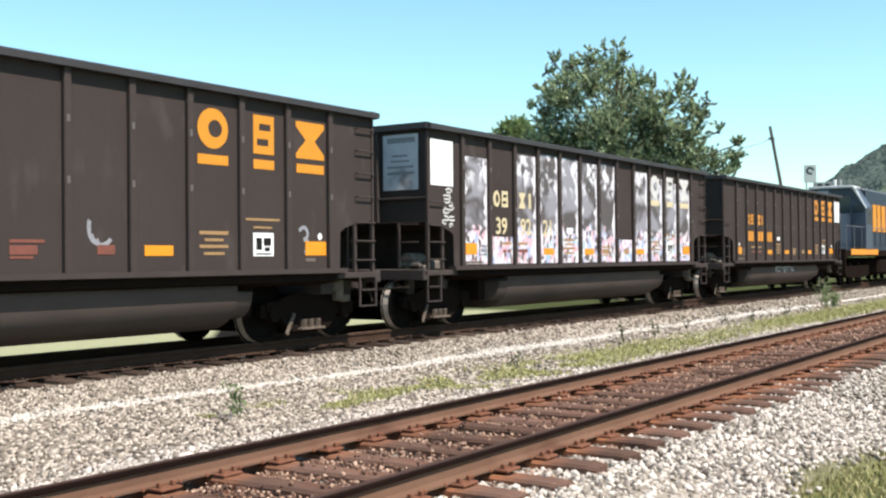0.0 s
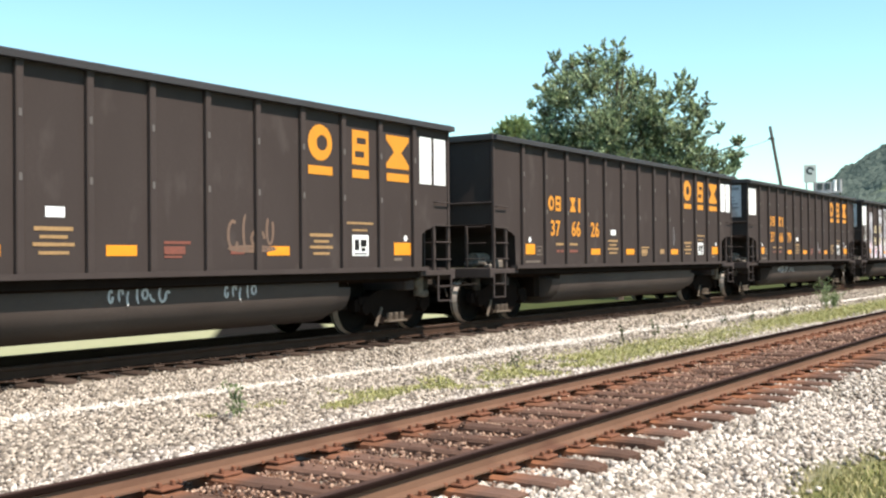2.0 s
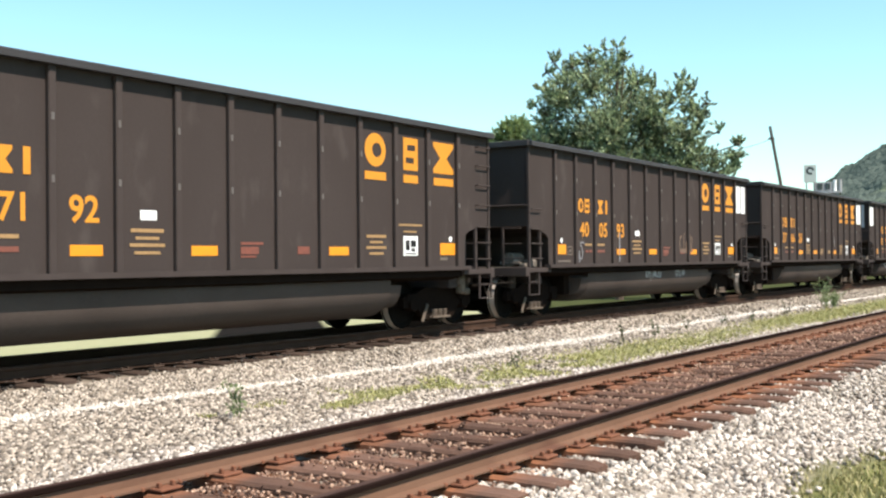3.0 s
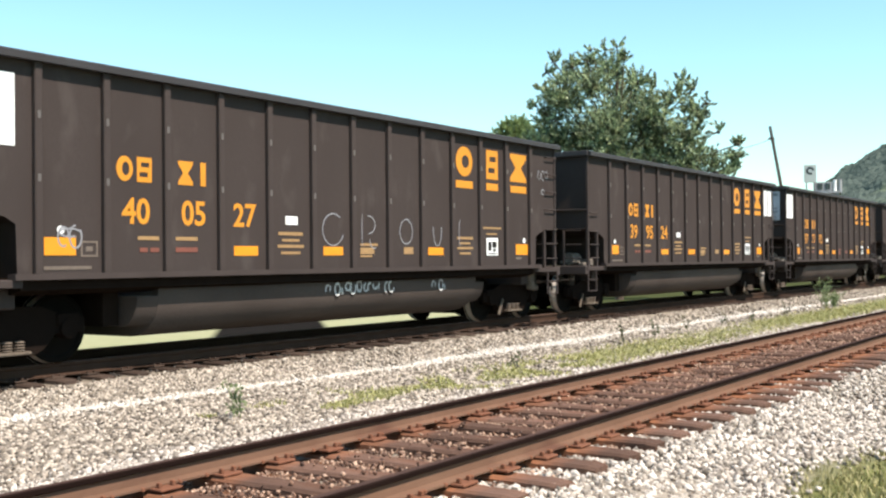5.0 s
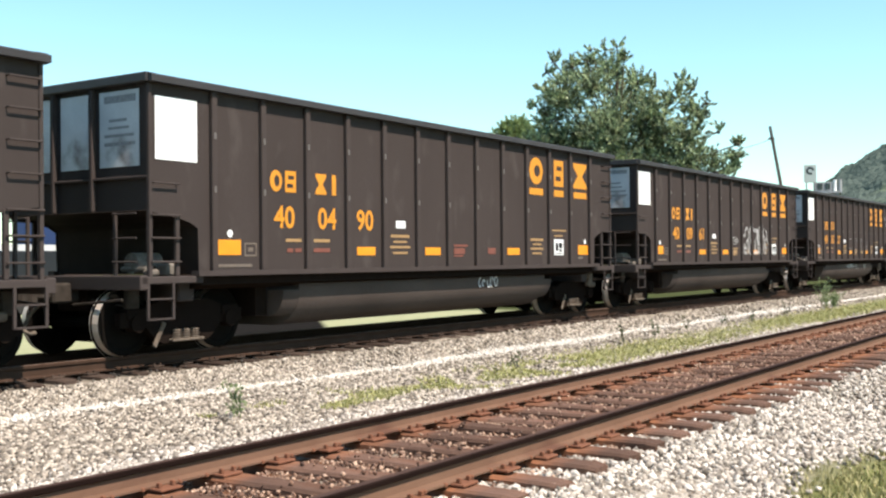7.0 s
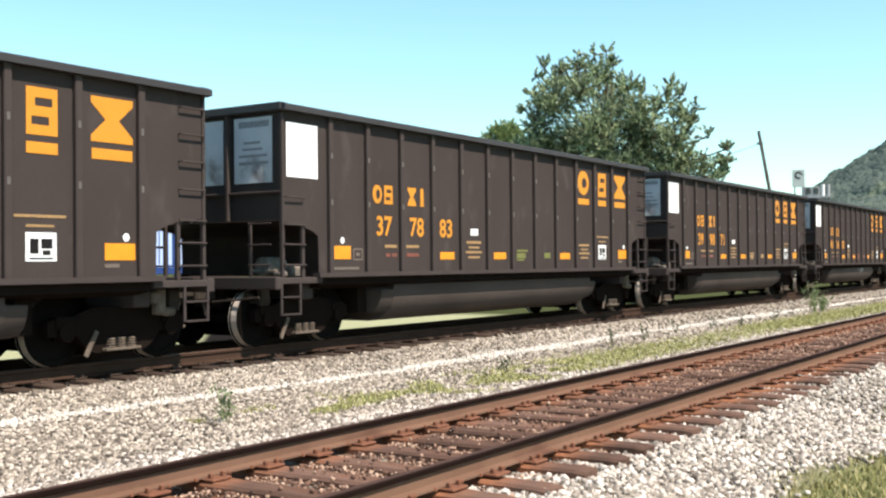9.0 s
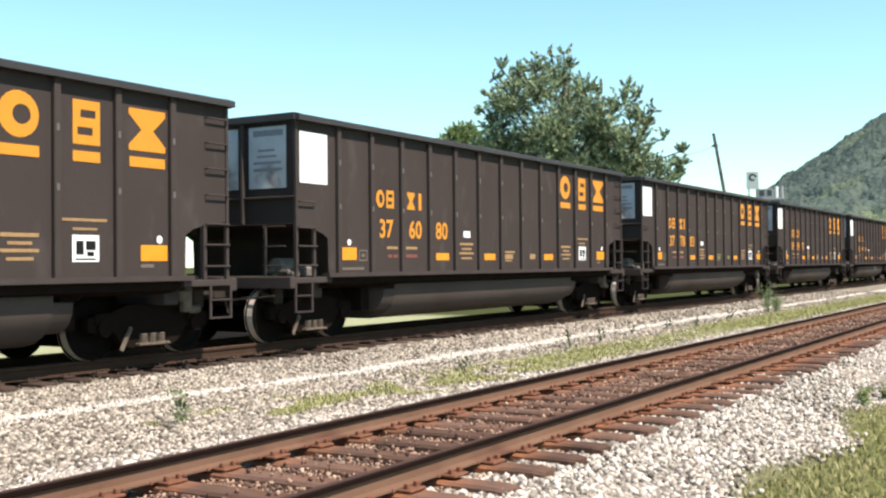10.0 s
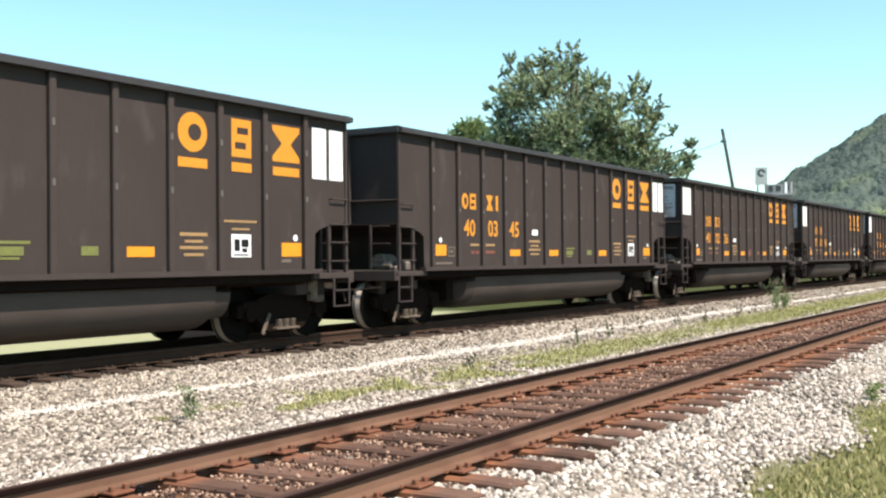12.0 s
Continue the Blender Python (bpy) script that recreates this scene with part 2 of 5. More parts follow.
def ground_material():
    """Grey limestone gravel along the tracks, grass outside them; both by their place across the line."""
    m = bpy.data.materials.new("trackside_ground")
    m.use_nodes = True
    n, l = m.node_tree.nodes, m.node_tree.links
    b = n["Principled BSDF"]
    b.inputs["Roughness"].default_value = 0.95
    b.inputs["Specular IOR Level"].default_value = 0.0
    tc = n.new("ShaderNodeTexCoord")
    sep = n.new("ShaderNodeSeparateXYZ")
    l.new(tc.outputs["Object"], sep.inputs[0])

    def noise_tex(sc, detail=5.0):
        t = n.new("ShaderNodeTexNoise")
        t.inputs["Scale"].default_value, t.inputs["Detail"].default_value = sc, detail
        l.new(tc.outputs["Object"], t.inputs["Vector"])
        return t.outputs["Fac"]

    def math_node(op, a, c):
        x = n.new("ShaderNodeMath")
        x.operation = op
        for i, v in enumerate((a, c)):
            if isinstance(v, (int, float)):
                x.inputs[i].default_value = v
            else:
                l.new(v, x.inputs[i])
        return x.outputs[0]

    def rng(v, lo, hi):
        r = n.new("ShaderNodeMapRange")
        r.inputs["From Min"].default_value, r.inputs["From Max"].default_value = lo, hi
        l.new(v, r.inputs["Value"])
        return r.outputs["Result"]

    def blend(fac, a, c):
        x = n.new("ShaderNodeMix")
        x.data_type = "RGBA"
        l.new(fac, x.inputs["Factor"])
        for socket, value in ((x.inputs["A"], a), (x.inputs["B"], c)):
            if isinstance(value, tuple):
                socket.default_value = (*value, 1)
            else:
                l.new(value, socket)
        return x.outputs["Result"]

    vor = n.new("ShaderNodeTexVoronoi")
    vor.inputs["Scale"].default_value = 19
    l.new(tc.outputs["Object"], vor.inputs["Vector"])
    bw = n.new("ShaderNodeSeparateColor")
    l.new(vor.outputs["Color"], bw.inputs[0])
    gravel = blend(bw.outputs[0], (0.09, 0.073, 0.057), (0.34, 0.30, 0.25))
    gravel = blend(rng(noise_tex(0.6), 0.45, 0.7), gravel, (0.29, 0.25, 0.205))
    y = math_node("ADD", sep.outputs["Y"], math_node("MULTIPLY", math_node("SUBTRACT", noise_tex(0.9), 0.5), 1.1))
    # pale packed fines: a narrow streak between the tracks
    bend = math_node("MULTIPLY", rng(sep.outputs["X"], 6.0, 14.0), 0.32)
    ys = math_node("ADD", math_node("ADD", sep.outputs["Y"], bend), math_node("MULTIPLY", math_node("SUBTRACT", noise_tex(0.8), 0.5), 0.3))
    streak = math_node("MULTIPLY", rng(ys, 9.62, 9.84), rng(ys, 10.22, 10.00))
    gravel = blend(math_node("MULTIPLY", streak, rng(noise_tex(3.5), 0.15, 0.38)), gravel, (0.68, 0.63, 0.57))
    # rust-stained bed of the near track
    rust = math_node("MULTIPLY", rng(y, 3.24, 3.64), rng(y, 5.74, 5.24))
    gravel = blend(math_node("MULTIPLY", rust, rng(noise_tex(2.5), 0.3, 0.55)), gravel, (0.14, 0.07, 0.042))
    # bed below the train darkened in colour, for the shadow under the cars
    bed_shade = math_node("MULTIPLY", rng(y, 11.42, 12.2), rng(y, 14.8, 14.2))
    gravel = blend(math_node("MULTIPLY", bed_shade, 0.8), gravel, (0.05, 0.04, 0.033))
    lawn = blend(noise_tex(1.3), (0.125, 0.130, 0.048), (0.205, 0.200, 0.088))
    lawn = blend(rng(noise_tex(14), 0.4, 0.7), lawn, (0.085, 0.100, 0.034))
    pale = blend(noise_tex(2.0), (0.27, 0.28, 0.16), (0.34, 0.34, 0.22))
    # lawn further along painted dark green, in place of the tree's shade
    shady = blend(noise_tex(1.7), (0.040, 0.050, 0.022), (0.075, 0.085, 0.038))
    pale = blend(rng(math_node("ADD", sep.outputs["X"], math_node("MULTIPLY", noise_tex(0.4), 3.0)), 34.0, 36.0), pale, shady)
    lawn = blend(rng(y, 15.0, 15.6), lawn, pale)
    near_lawn = rng(y, 2.32, 2.02)
    far_lawn = rng(y, 15.2, 16.2)
    strip = math_node("MULTIPLY", math_node("MULTIPLY", rng(y, 6.7, 7.1), rng(y, 8.75, 7.85)), rng(noise_tex(3.0), 0.40, 0.60))
    strip = math_node("MULTIPLY", strip, rng(sep.outputs["X"], 8.0, 14.0))
    green = math_node("MAXIMUM", math_node("MAXIMUM", near_lawn, far_lawn), math_node("MULTIPLY", strip, 0.8))
    # a near-black strip across the ground beyond the train
    across = math_node("SUBTRACT", sep.outputs["Y"], math_node("MULTIPLY", sep.outputs["X"], 0.91))
    dark_strip = math_node("MULTIPLY", math_node("MULTIPLY", rng(across, -2.1, -1.8), rng(across, 2.1, 1.8)), math_node("MULTIPLY", rng(sep.outputs["Y"], 15.2, 16.0), rng(sep.outputs["Y"], 34.0, 33.0)))
    l.new(blend(dark_strip, blend(green, gravel, lawn), blend(noise_tex(6.0), (0.011, 0.010, 0.010), (0.018, 0.017, 0.016))), b.inputs["Base Color"])
    bp = n.new("ShaderNodeBump")
    bp.inputs["Strength"].default_value, bp.inputs["Distance"].default_value = 0.8, 0.03
    l.new(vor.outputs["Distance"], bp.inputs["Height"])
    l.new(bp.outputs[0], b.inputs["Normal"])
    return m


M_GROUND = ground_material()


# ======== mesh helpers ========
def box(bm, x0, x1, y0, y1, z0, z1, bevel=0.0, m=None):
    r = bmesh.ops.create_cube(bm, size=1.0, matrix=Matrix.Translation(((x0 + x1) / 2, (y0 + y1) / 2, (z0 + z1) / 2)) @ Matrix.Diagonal((abs(x1 - x0), abs(y1 - y0), abs(z1 - z0), 1)))
    vs = r["verts"]
    if bevel:
        es = list({e for v in vs for e in v.link_edges})
        out = bmesh.ops.bevel(bm, geom=es, offset=bevel, segments=1, affect="EDGES")
        vs = list({v for f in out["faces"] for v in f.verts} | {v for v in vs if v.is_valid})
    if m is not None:
        bmesh.ops.transform(bm, matrix=m, verts=vs)
    return vs


def rod(bm, a, b, r, sides=8, r2=None):
    a, b = Vector(a), Vector(b)
    d = b - a
    m = Matrix.Translation((a + b) / 2) @ d.to_track_quat("Z", "Y").to_matrix().to_4x4()
    return bmesh.ops.create_cone(bm, cap_ends=True, segments=sides, radius1=r, radius2=r if r2 is None else r2, depth=d.length, matrix=m)["verts"]


def prism(bm, outline, y0, y1):
    """An outline in x and z, with thickness from y0 to y1."""
    a = [bm.verts.new((x, y0, z)) for x, z in outline]
    b = [bm.verts.new((x, y1, z)) for x, z in outline]
    bm.faces.new(a)
    bm.faces.new(b[::-1])
    for i in range(len(a)):
        j = (i + 1) % len(a)
        bm.faces.new((a[j], a[i], b[i], b[j]))


def profile_x(bm, outline, x0, x1):
    """An outline in y and z, drawn out along x."""
    a = [bm.verts.new((x0, y, z)) for y, z in outline]
    b = [bm.verts.new((x1, y, z)) for y, z in outline]
    bm.faces.new(a)
    bm.faces.new(b[::-1])
    for i in range(len(a)):
        j = (i + 1) % len(a)
        bm.faces.new((a[j], a[i], b[i], b[j]))


def mesh_of(name, bm, material, smooth=False):
    bmesh.ops.recalc_face_normals(bm, faces=bm.faces)
    me = bpy.data.meshes.new(name)
    bm.to_mesh(me)
    bm.free()
    for mm in material if isinstance(material, (list, tuple)) else (material,):
        me.materials.append(mm)
    if smooth:
        me.polygons.foreach_set("use_smooth", [True] * len(me.polygons))
    return me


def part(name, bm, material, parent, label="", smooth=False, at=None):
    ob = new(name, bm if isinstance(bm, bpy.types.Mesh) else mesh_of(name, bm, material, smooth))
    ob.parent = parent
    if at is not None:
        ob.matrix_basis = at
    if label:
        ob["label"] = label
    return ob


def raw_mesh(name, verts, faces, material):
    """A mesh from numpy arrays; faces: an (n, k) array."""
    me = bpy.data.meshes.new(name)
    k = faces.shape[1]
    me.vertices.add(len(verts))
    me.vertices.foreach_set("co", verts.astype(np.float32).ravel())
    me.loops.add(faces.size)
    me.loops.foreach_set("vertex_index", faces.astype(np.int32).ravel())
    me.polygons.add(len(faces))
    me.polygons.foreach_set("loop_start", np.arange(0, faces.size, k, dtype=np.int32))
    me.update(calc_edges=True)
    me.materials.append(material)
    return me


# ======== ground: one sheet, with the beds of both tracks ========
NEAR_A, NEAR_B = 3.748, 5.253      # rails of the near track
TRAIN_A, TRAIN_B = 12.055, 13.560  # rails of the train's track
TRAIN_MID = (TRAIN_A + TRAIN_B) / 2
TRAIN_TOP = -0.042


def ground_z(y):
    return float(np.interp(y, [-4000, -40, 0, 2.0, 2.65, 3.15, 3.80, 3.95, 5.05, 5.20, 5.95, 6.65, 7.6, 9.6, 10.8, 11.62, 14.3, 15.7, 17.2, 24, 60, 4000],
                           [-0.6, -0.6, -0.42, -0.40, -0.335, -0.228, -0.228, -0.216, -0.216, -0.228, -0.228, -0.33, -0.37, -0.37, -0.345, -0.285, -0.285, -0.47, -0.545, -0.60, -0.62, -0.62]))


def build_ground():
    xs = np.concatenate([[-3000, -400, -80], np.arange(-20, 60, 0.8), np.arange(60, 200, 8), [240, 320, 500, 900, 1600, 3200]])
    ys = np.concatenate([[-3000, -300, -60, -20, -8, -4], np.arange(-2, 16.6, 0.2), np.arange(17, 60, 3), [80, 120, 200, 400, 900, 1800, 3200]])
    v = np.array([(x, y, ground_z(y) + (0.035 * noise.noise((x * 0.7, y * 0.9, 0.0)) if -5 < y < 30 and -25 < x < 250 else 0.0)) for x in xs for y in ys])
    ny = len(ys)
    i, j = np.meshgrid(np.arange(len(xs) - 1), np.arange(ny - 1), indexing="ij")
    a = (i * ny + j).ravel()
    f = np.stack([a, a + ny, a + ny + 1, a + 1], 1)
    me = raw_mesh("ground", v, f, M_GROUND)
    me.polygons.foreach_set("use_smooth", [True] * len(me.polygons))
    tagged(new("ground", me), "pale limestone gravel between the tracks with grass verges", "ground", kind="structure")


build_ground()


# ======== tracks ========
def rail_mesh(name, squat, x0, x1, foot, top):
    bm = bmesh.new()
    o = [(-0.070, -0.175), (0.070, -0.175), (0.070, -0.160), (0.012, -0.142), (0.009, -0.055), (0.034, -0.042), (0.036, -0.010), (0.026, 0.0), (-0.026, 0.0), (-0.036, -0.010), (-0.034, -0.042), (-0.009, -0.055), (-0.012, -0.142), (-0.070, -0.160)]
    profile_x(bm, [(y, z * squat) for y, z in o], x0, x1)
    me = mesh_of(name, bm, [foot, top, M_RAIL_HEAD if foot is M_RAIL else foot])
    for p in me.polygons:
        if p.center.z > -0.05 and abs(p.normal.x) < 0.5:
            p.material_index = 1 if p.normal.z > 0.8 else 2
    return me


def track(name, ya, yb, z, tie_y0, tie_y1, tie_mat, foot, top, label, spacing, first, behind, sink):
    bed = tagged(new(name), label, "railway track", kind="structure")
    bed.location = (0, 0, z)
    rise = 0.038 if tie_mat is M_TIE else 0.0
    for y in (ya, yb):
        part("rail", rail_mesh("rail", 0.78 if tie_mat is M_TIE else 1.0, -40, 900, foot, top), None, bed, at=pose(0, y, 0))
    timbers = []
    for seed in range(5):
        bm = bmesh.new()
        rings = []
        for k in range(6):
            y = tie_y0 + (tie_y1 - tie_y0) * (0.0, 0.03, 0.28, 0.62, 0.97, 1.0)[k]
            w, top = (0.100, -0.200) if k in (0, 5) else (0.112, -0.188)
            ring = [(-w, -0.37), (w, -0.37), (w, top - 0.020), (w - 0.022, top), (0.0, top - 0.004), (-w + 0.022, top), (-w, top - 0.020)]
            rings.append([bm.verts.new((x + 0.010 * noise.noise((x * 9, y * 3, seed * 7.0)), y + (0.02 * noise.noise((x * 14, seed * 5.0, z * 9)) if k in (0, 5) else 0.0), z + 0.012 * noise.noise((x * 12, y * 2.5, seed * 3.0 + 1)))) for x, z in ring])
        for a, b in zip(rings, rings[1:]):
            for m in range(7):
                bm.faces.new((a[m], a[(m + 1) % 7], b[(m + 1) % 7], b[m]))
        bm.faces.new(rings[0])
        bm.faces.new(rings[-1][::-1])
        timbers.append(mesh_of("tie", bm, tie_mat))
    bm = bmesh.new()
    box(bm, -0.09, 0.09, -0.16, 0.16, -0.192, -0.172, bevel=0.006)
    for sx in (-0.055, 0.055):
        for sy in (-0.105, 0.105):
            box(bm, sx - 0.013, sx + 0.013, sy - 0.016, sy + 0.016, -0.175, -0.140, bevel=0.005)
    for sx in (-0.15, 0.15):
        box(bm, sx - 0.014, sx + 0.014, -0.08, 0.08, -0.185, -0.158, bevel=0.006)
    plate = mesh_of("tie_plate", bm, M_PLATE if tie_mat is M_TIE else M_TIE_DARK)
    rnd = random.Random(5)
    far = bmesh.new()
    n = 0
    x = first - behind * spacing
    while x < 400:
        turn, dy, dz = rnd.uniform(-2.2, 2.2), rnd.uniform(-0.06, 0.06), rnd.uniform(-0.030, 0.002)
        xx = x + rnd.uniform(-0.03, 0.03)
        if n < 105 + behind:
            part("tie", timbers[n % 5 if n % 3 else (n // 3) % 5], None, bed, at=pose(xx, dy, dz + rise - sink, 0, 0, 0) @ Matrix.Translation((0, (tie_y0 + tie_y1) / 2, 0)) @ pose(0, 0, 0, 0, 0, turn) @ Matrix.Translation((0, -(tie_y0 + tie_y1) / 2, 0)))
            if n < 60 + behind:
                for y in (ya, yb):
                    part("tie_plate", plate, None, bed, at=pose(xx, y, rise))
        else:
            box(far, xx - 0.115, xx + 0.115, tie_y0, tie_y1, -0.36, -0.19 + rise)
        n += 1
        x += spacing
    tagged(part("far_ties", far, tie_mat, bed), kind="stuff")


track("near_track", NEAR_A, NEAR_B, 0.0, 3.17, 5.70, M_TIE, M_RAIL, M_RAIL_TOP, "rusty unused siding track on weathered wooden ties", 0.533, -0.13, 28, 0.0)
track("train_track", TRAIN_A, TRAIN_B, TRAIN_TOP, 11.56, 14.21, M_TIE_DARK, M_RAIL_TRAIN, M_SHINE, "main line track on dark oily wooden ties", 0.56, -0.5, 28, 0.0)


# ======== the train ========
HALF, PITCH_LEN = 7.313, 16.18
SPEED = 17.579
START = 7.718                     # middle of the first full car at the clip's start
SIDE = 1.630                     # half width over the ribs
PANEL = 1.550                    # half width at the side sheets
RIBS = [-6.10 + 12.18 * k / 12 for k in range(13)]


def glyph_mesh(name, text, height, material):
    cu = bpy.data.curves.new(name, "FONT")
    cu.body, cu.size, cu.align_x, cu.resolution_u = text, height / 0.69, "CENTER", 3
    cu.offset = 0.03 * height
    ob = bpy.data.objects.new(name, cu)
    scene.collection.objects.link(ob)
    dg = bpy.context.evaluated_depsgraph_get()
    me = bpy.data.meshes.new_from_object(ob.evaluated_get(dg))
    bpy.data.objects.remove(ob)
    me.name = name
    me.materials.clear()
    me.materials.append(material)
    return me


def on_side(x, z, off=0.0122):
    """The pose of a flat sign on the near side sheet: its x along the car, its y up."""
    return Matrix.Translation((x, -PANEL - off, z)) @ pose(0, 0, 0, 90, 0, 0)


def flat(rects):
    """Thin painted patches, as (x0, x1, y0, y1) in the sign's own plane."""
    bm = bmesh.new()
    for x0, x1, y0, y1 in rects:
        box(bm, x0, x1, y0, y1, -0.003, 0.003)
    return bm


def polygon(bm, pts):
    bm.faces.new([bm.verts.new((x, y, 0.002)) for x, y in pts])


def arc(cx, cy, rx, ry, a0, a1, n):
    return [(cx + rx * math.cos(radians(a0 + (a1 - a0) * i / n)), cy + ry * math.sin(radians(a0 + (a1 - a0) * i / n))) for i in range(n + 1)]


def emblem_ring(w, h, t):
    """A heavy closed ring."""
    bm = bmesh.new()
    o, i = arc(0, 0, w / 2, h / 2, 0, 360, 20), arc(0.26 * t, 0, w / 2 - t, h / 2 - t, 0, 360, 20)
    for k in range(20):
        polygon(bm, [o[k], o[k + 1], i[k + 1], i[k]])
    return bm


def emblem_block(w, h, t):
    """A tall block with two slots."""
    bm = bmesh.new()
    for x0, x1, y0, y1 in ((-w / 2, w / 2, h / 2 - t, h / 2), (-w / 2, w / 2, -t / 2, t / 2), (-w / 2, w / 2, -h / 2, -h / 2 + t), (-w / 2, -w / 2 + t, t / 2, h / 2 - t), (w / 2 - t, w / 2, -h / 2 + t, -t / 2), (w / 2 - 0.6 * t, w / 2, t / 2, h / 2 - t), (-w / 2, -w / 2 + 0.6 * t, -h / 2 + t, -t / 2)):
        polygon(bm, [(x0, y0), (x1, y0), (x1, y1), (x0, y1)])
    return bm


def emblem_hourglass(w, h, t):
    """Two wedges that meet in a waist."""
    bm = bmesh.new()
    polygon(bm, [(-w / 2, h / 2), (-w / 2, h / 2 - 0.14 * h), (-w * 0.16, 0), (w * 0.16, 0), (w / 2, h / 2 - 0.14 * h), (w / 2, h / 2)])
    polygon(bm, [(-w / 2, -h / 2), (w / 2, -h / 2), (w / 2, -h / 2 + 0.14 * h), (w * 0.16, 0), (-w * 0.16, 0), (-w / 2, -h / 2 + 0.14 * h)])
    return bm


def side_outline():
    """The side sheet, with the ends of its foot cut away over the platforms."""
    right = [(6.36, 1.15), (6.38, 1.76), (6.52, 1.84), (6.75, 1.90), (7.24, 1.97), (7.24, 3.73)]
    return [(-x, z) for x, z in right[::-1]] + right


def build_truck(car, x):
    bm = bmesh.new()
    box(bm, -0.20, 0.20, -1.0, 1.0, 0.42, 0.72, bevel=0.03)
    box(bm, -0.35, 0.35, -0.35, 0.35, 0.70, 0.82, bevel=0.02)
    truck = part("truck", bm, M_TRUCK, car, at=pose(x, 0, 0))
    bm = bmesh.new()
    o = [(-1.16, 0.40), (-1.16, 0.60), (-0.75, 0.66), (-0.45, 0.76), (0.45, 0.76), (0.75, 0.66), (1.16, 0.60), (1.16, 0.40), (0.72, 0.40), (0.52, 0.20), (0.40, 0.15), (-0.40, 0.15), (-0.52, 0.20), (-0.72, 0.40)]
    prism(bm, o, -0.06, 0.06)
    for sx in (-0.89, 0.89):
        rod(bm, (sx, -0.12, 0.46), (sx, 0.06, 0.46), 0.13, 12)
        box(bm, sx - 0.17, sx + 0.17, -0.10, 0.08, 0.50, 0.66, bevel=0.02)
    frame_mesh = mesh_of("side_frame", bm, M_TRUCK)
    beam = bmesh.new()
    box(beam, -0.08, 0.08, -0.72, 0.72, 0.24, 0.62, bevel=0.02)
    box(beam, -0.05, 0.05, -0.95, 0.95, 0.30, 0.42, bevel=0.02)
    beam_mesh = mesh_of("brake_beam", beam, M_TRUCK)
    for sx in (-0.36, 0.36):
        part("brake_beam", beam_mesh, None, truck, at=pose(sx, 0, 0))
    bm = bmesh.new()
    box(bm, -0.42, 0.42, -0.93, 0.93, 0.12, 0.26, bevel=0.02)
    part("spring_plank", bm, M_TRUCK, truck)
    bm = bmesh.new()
    coil = [(0.0, 0.205)] + [(0.072 if k % 2 else 0.050, 0.205 + 0.017 * k) for k in range(9)] + [(0.0, 0.341)]
    turns = [[bm.verts.new((r * math.cos(2 * math.pi * k / 10), r * math.sin(2 * math.pi * k / 10), z)) for k in range(10)] for r, z in coil[1:-1]]
    for a, b in zip(turns, turns[1:]):
        for k in range(10):
            bm.faces.new((a[k], a[(k + 1) % 10], b[(k + 1) % 10], b[k]))
    bm.faces.new(turns[0][::-1])
    bm.faces.new(turns[-1])
    spring_mesh = mesh_of("spring", bm, M_DUST)
    bm = bmesh.new()
    box(bm, -0.30, 0.30, -0.08, 0.08, 0.17, 0.21, bevel=0.01)
    seat_mesh = mesh_of("spring_seat", bm, M_DUST)
    bm = bmesh.new()
    box(bm, -0.035, 0.035, -0.015, 0.015, -0.19, 0.19, bevel=0.008, m=pose(-0.50, 0, 0.28, 0, 30, 0))
    hanger_mesh = mesh_of("brake_hanger", bm, M_DUST)
    for sy in (-1, 1):
        turn = pose(0, sy * 1.0, 0, 0, 0, 180 if sy > 0 else 0)
        part("side_frame", frame_mesh, None, truck, at=turn)
        part("spring_seat", seat_mesh, None, truck, "dusty spring seat", at=pose(0, sy * 1.075, 0))
        for sx in (-0.17, 0.0, 0.17):
            part("spring", spring_mesh, None, truck, "dusty coil spring", at=pose(sx, sy * 1.075, 0))
        part("brake_hanger", hanger_mesh, None, truck, "dusty slanting brake hanger", at=pose(0, sy * 1.085, 0))
    bm = bmesh.new()
    rod(bm, (0, -1.05, 0), (0, 1.05, 0), 0.08, 10)
    for sy in (-1, 1):
        ring = [(0.10, 0.0), (0.12, 0.075), (0.36, 0.055), (0.385, 0.075), (0.440, 0.075), (0.457, 0.065), (0.464, -0.045), (0.490, -0.058), (0.490, -0.072), (0.40, -0.075), (0.37, -0.02), (0.14, -0.03)]
        n = 28
        rows = [[bm.verts.new((r * math.cos(2 * math.pi * k / n), sy * (0.76 + w), r * math.sin(2 * math.pi * k / n))) for r, w in ring] for k in range(n)]
        for k in range(n):
            for j in range(len(ring)):
                a, b = rows[k], rows[(k + 1) % n]
                jj = (j + 1) % len(ring)
                bm.faces.new((a[j], a[jj], b[jj], b[j]))
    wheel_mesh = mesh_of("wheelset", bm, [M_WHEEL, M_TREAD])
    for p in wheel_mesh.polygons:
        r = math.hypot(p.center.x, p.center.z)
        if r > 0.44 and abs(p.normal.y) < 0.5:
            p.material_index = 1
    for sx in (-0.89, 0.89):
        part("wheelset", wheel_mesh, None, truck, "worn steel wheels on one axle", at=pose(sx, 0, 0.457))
    return truck


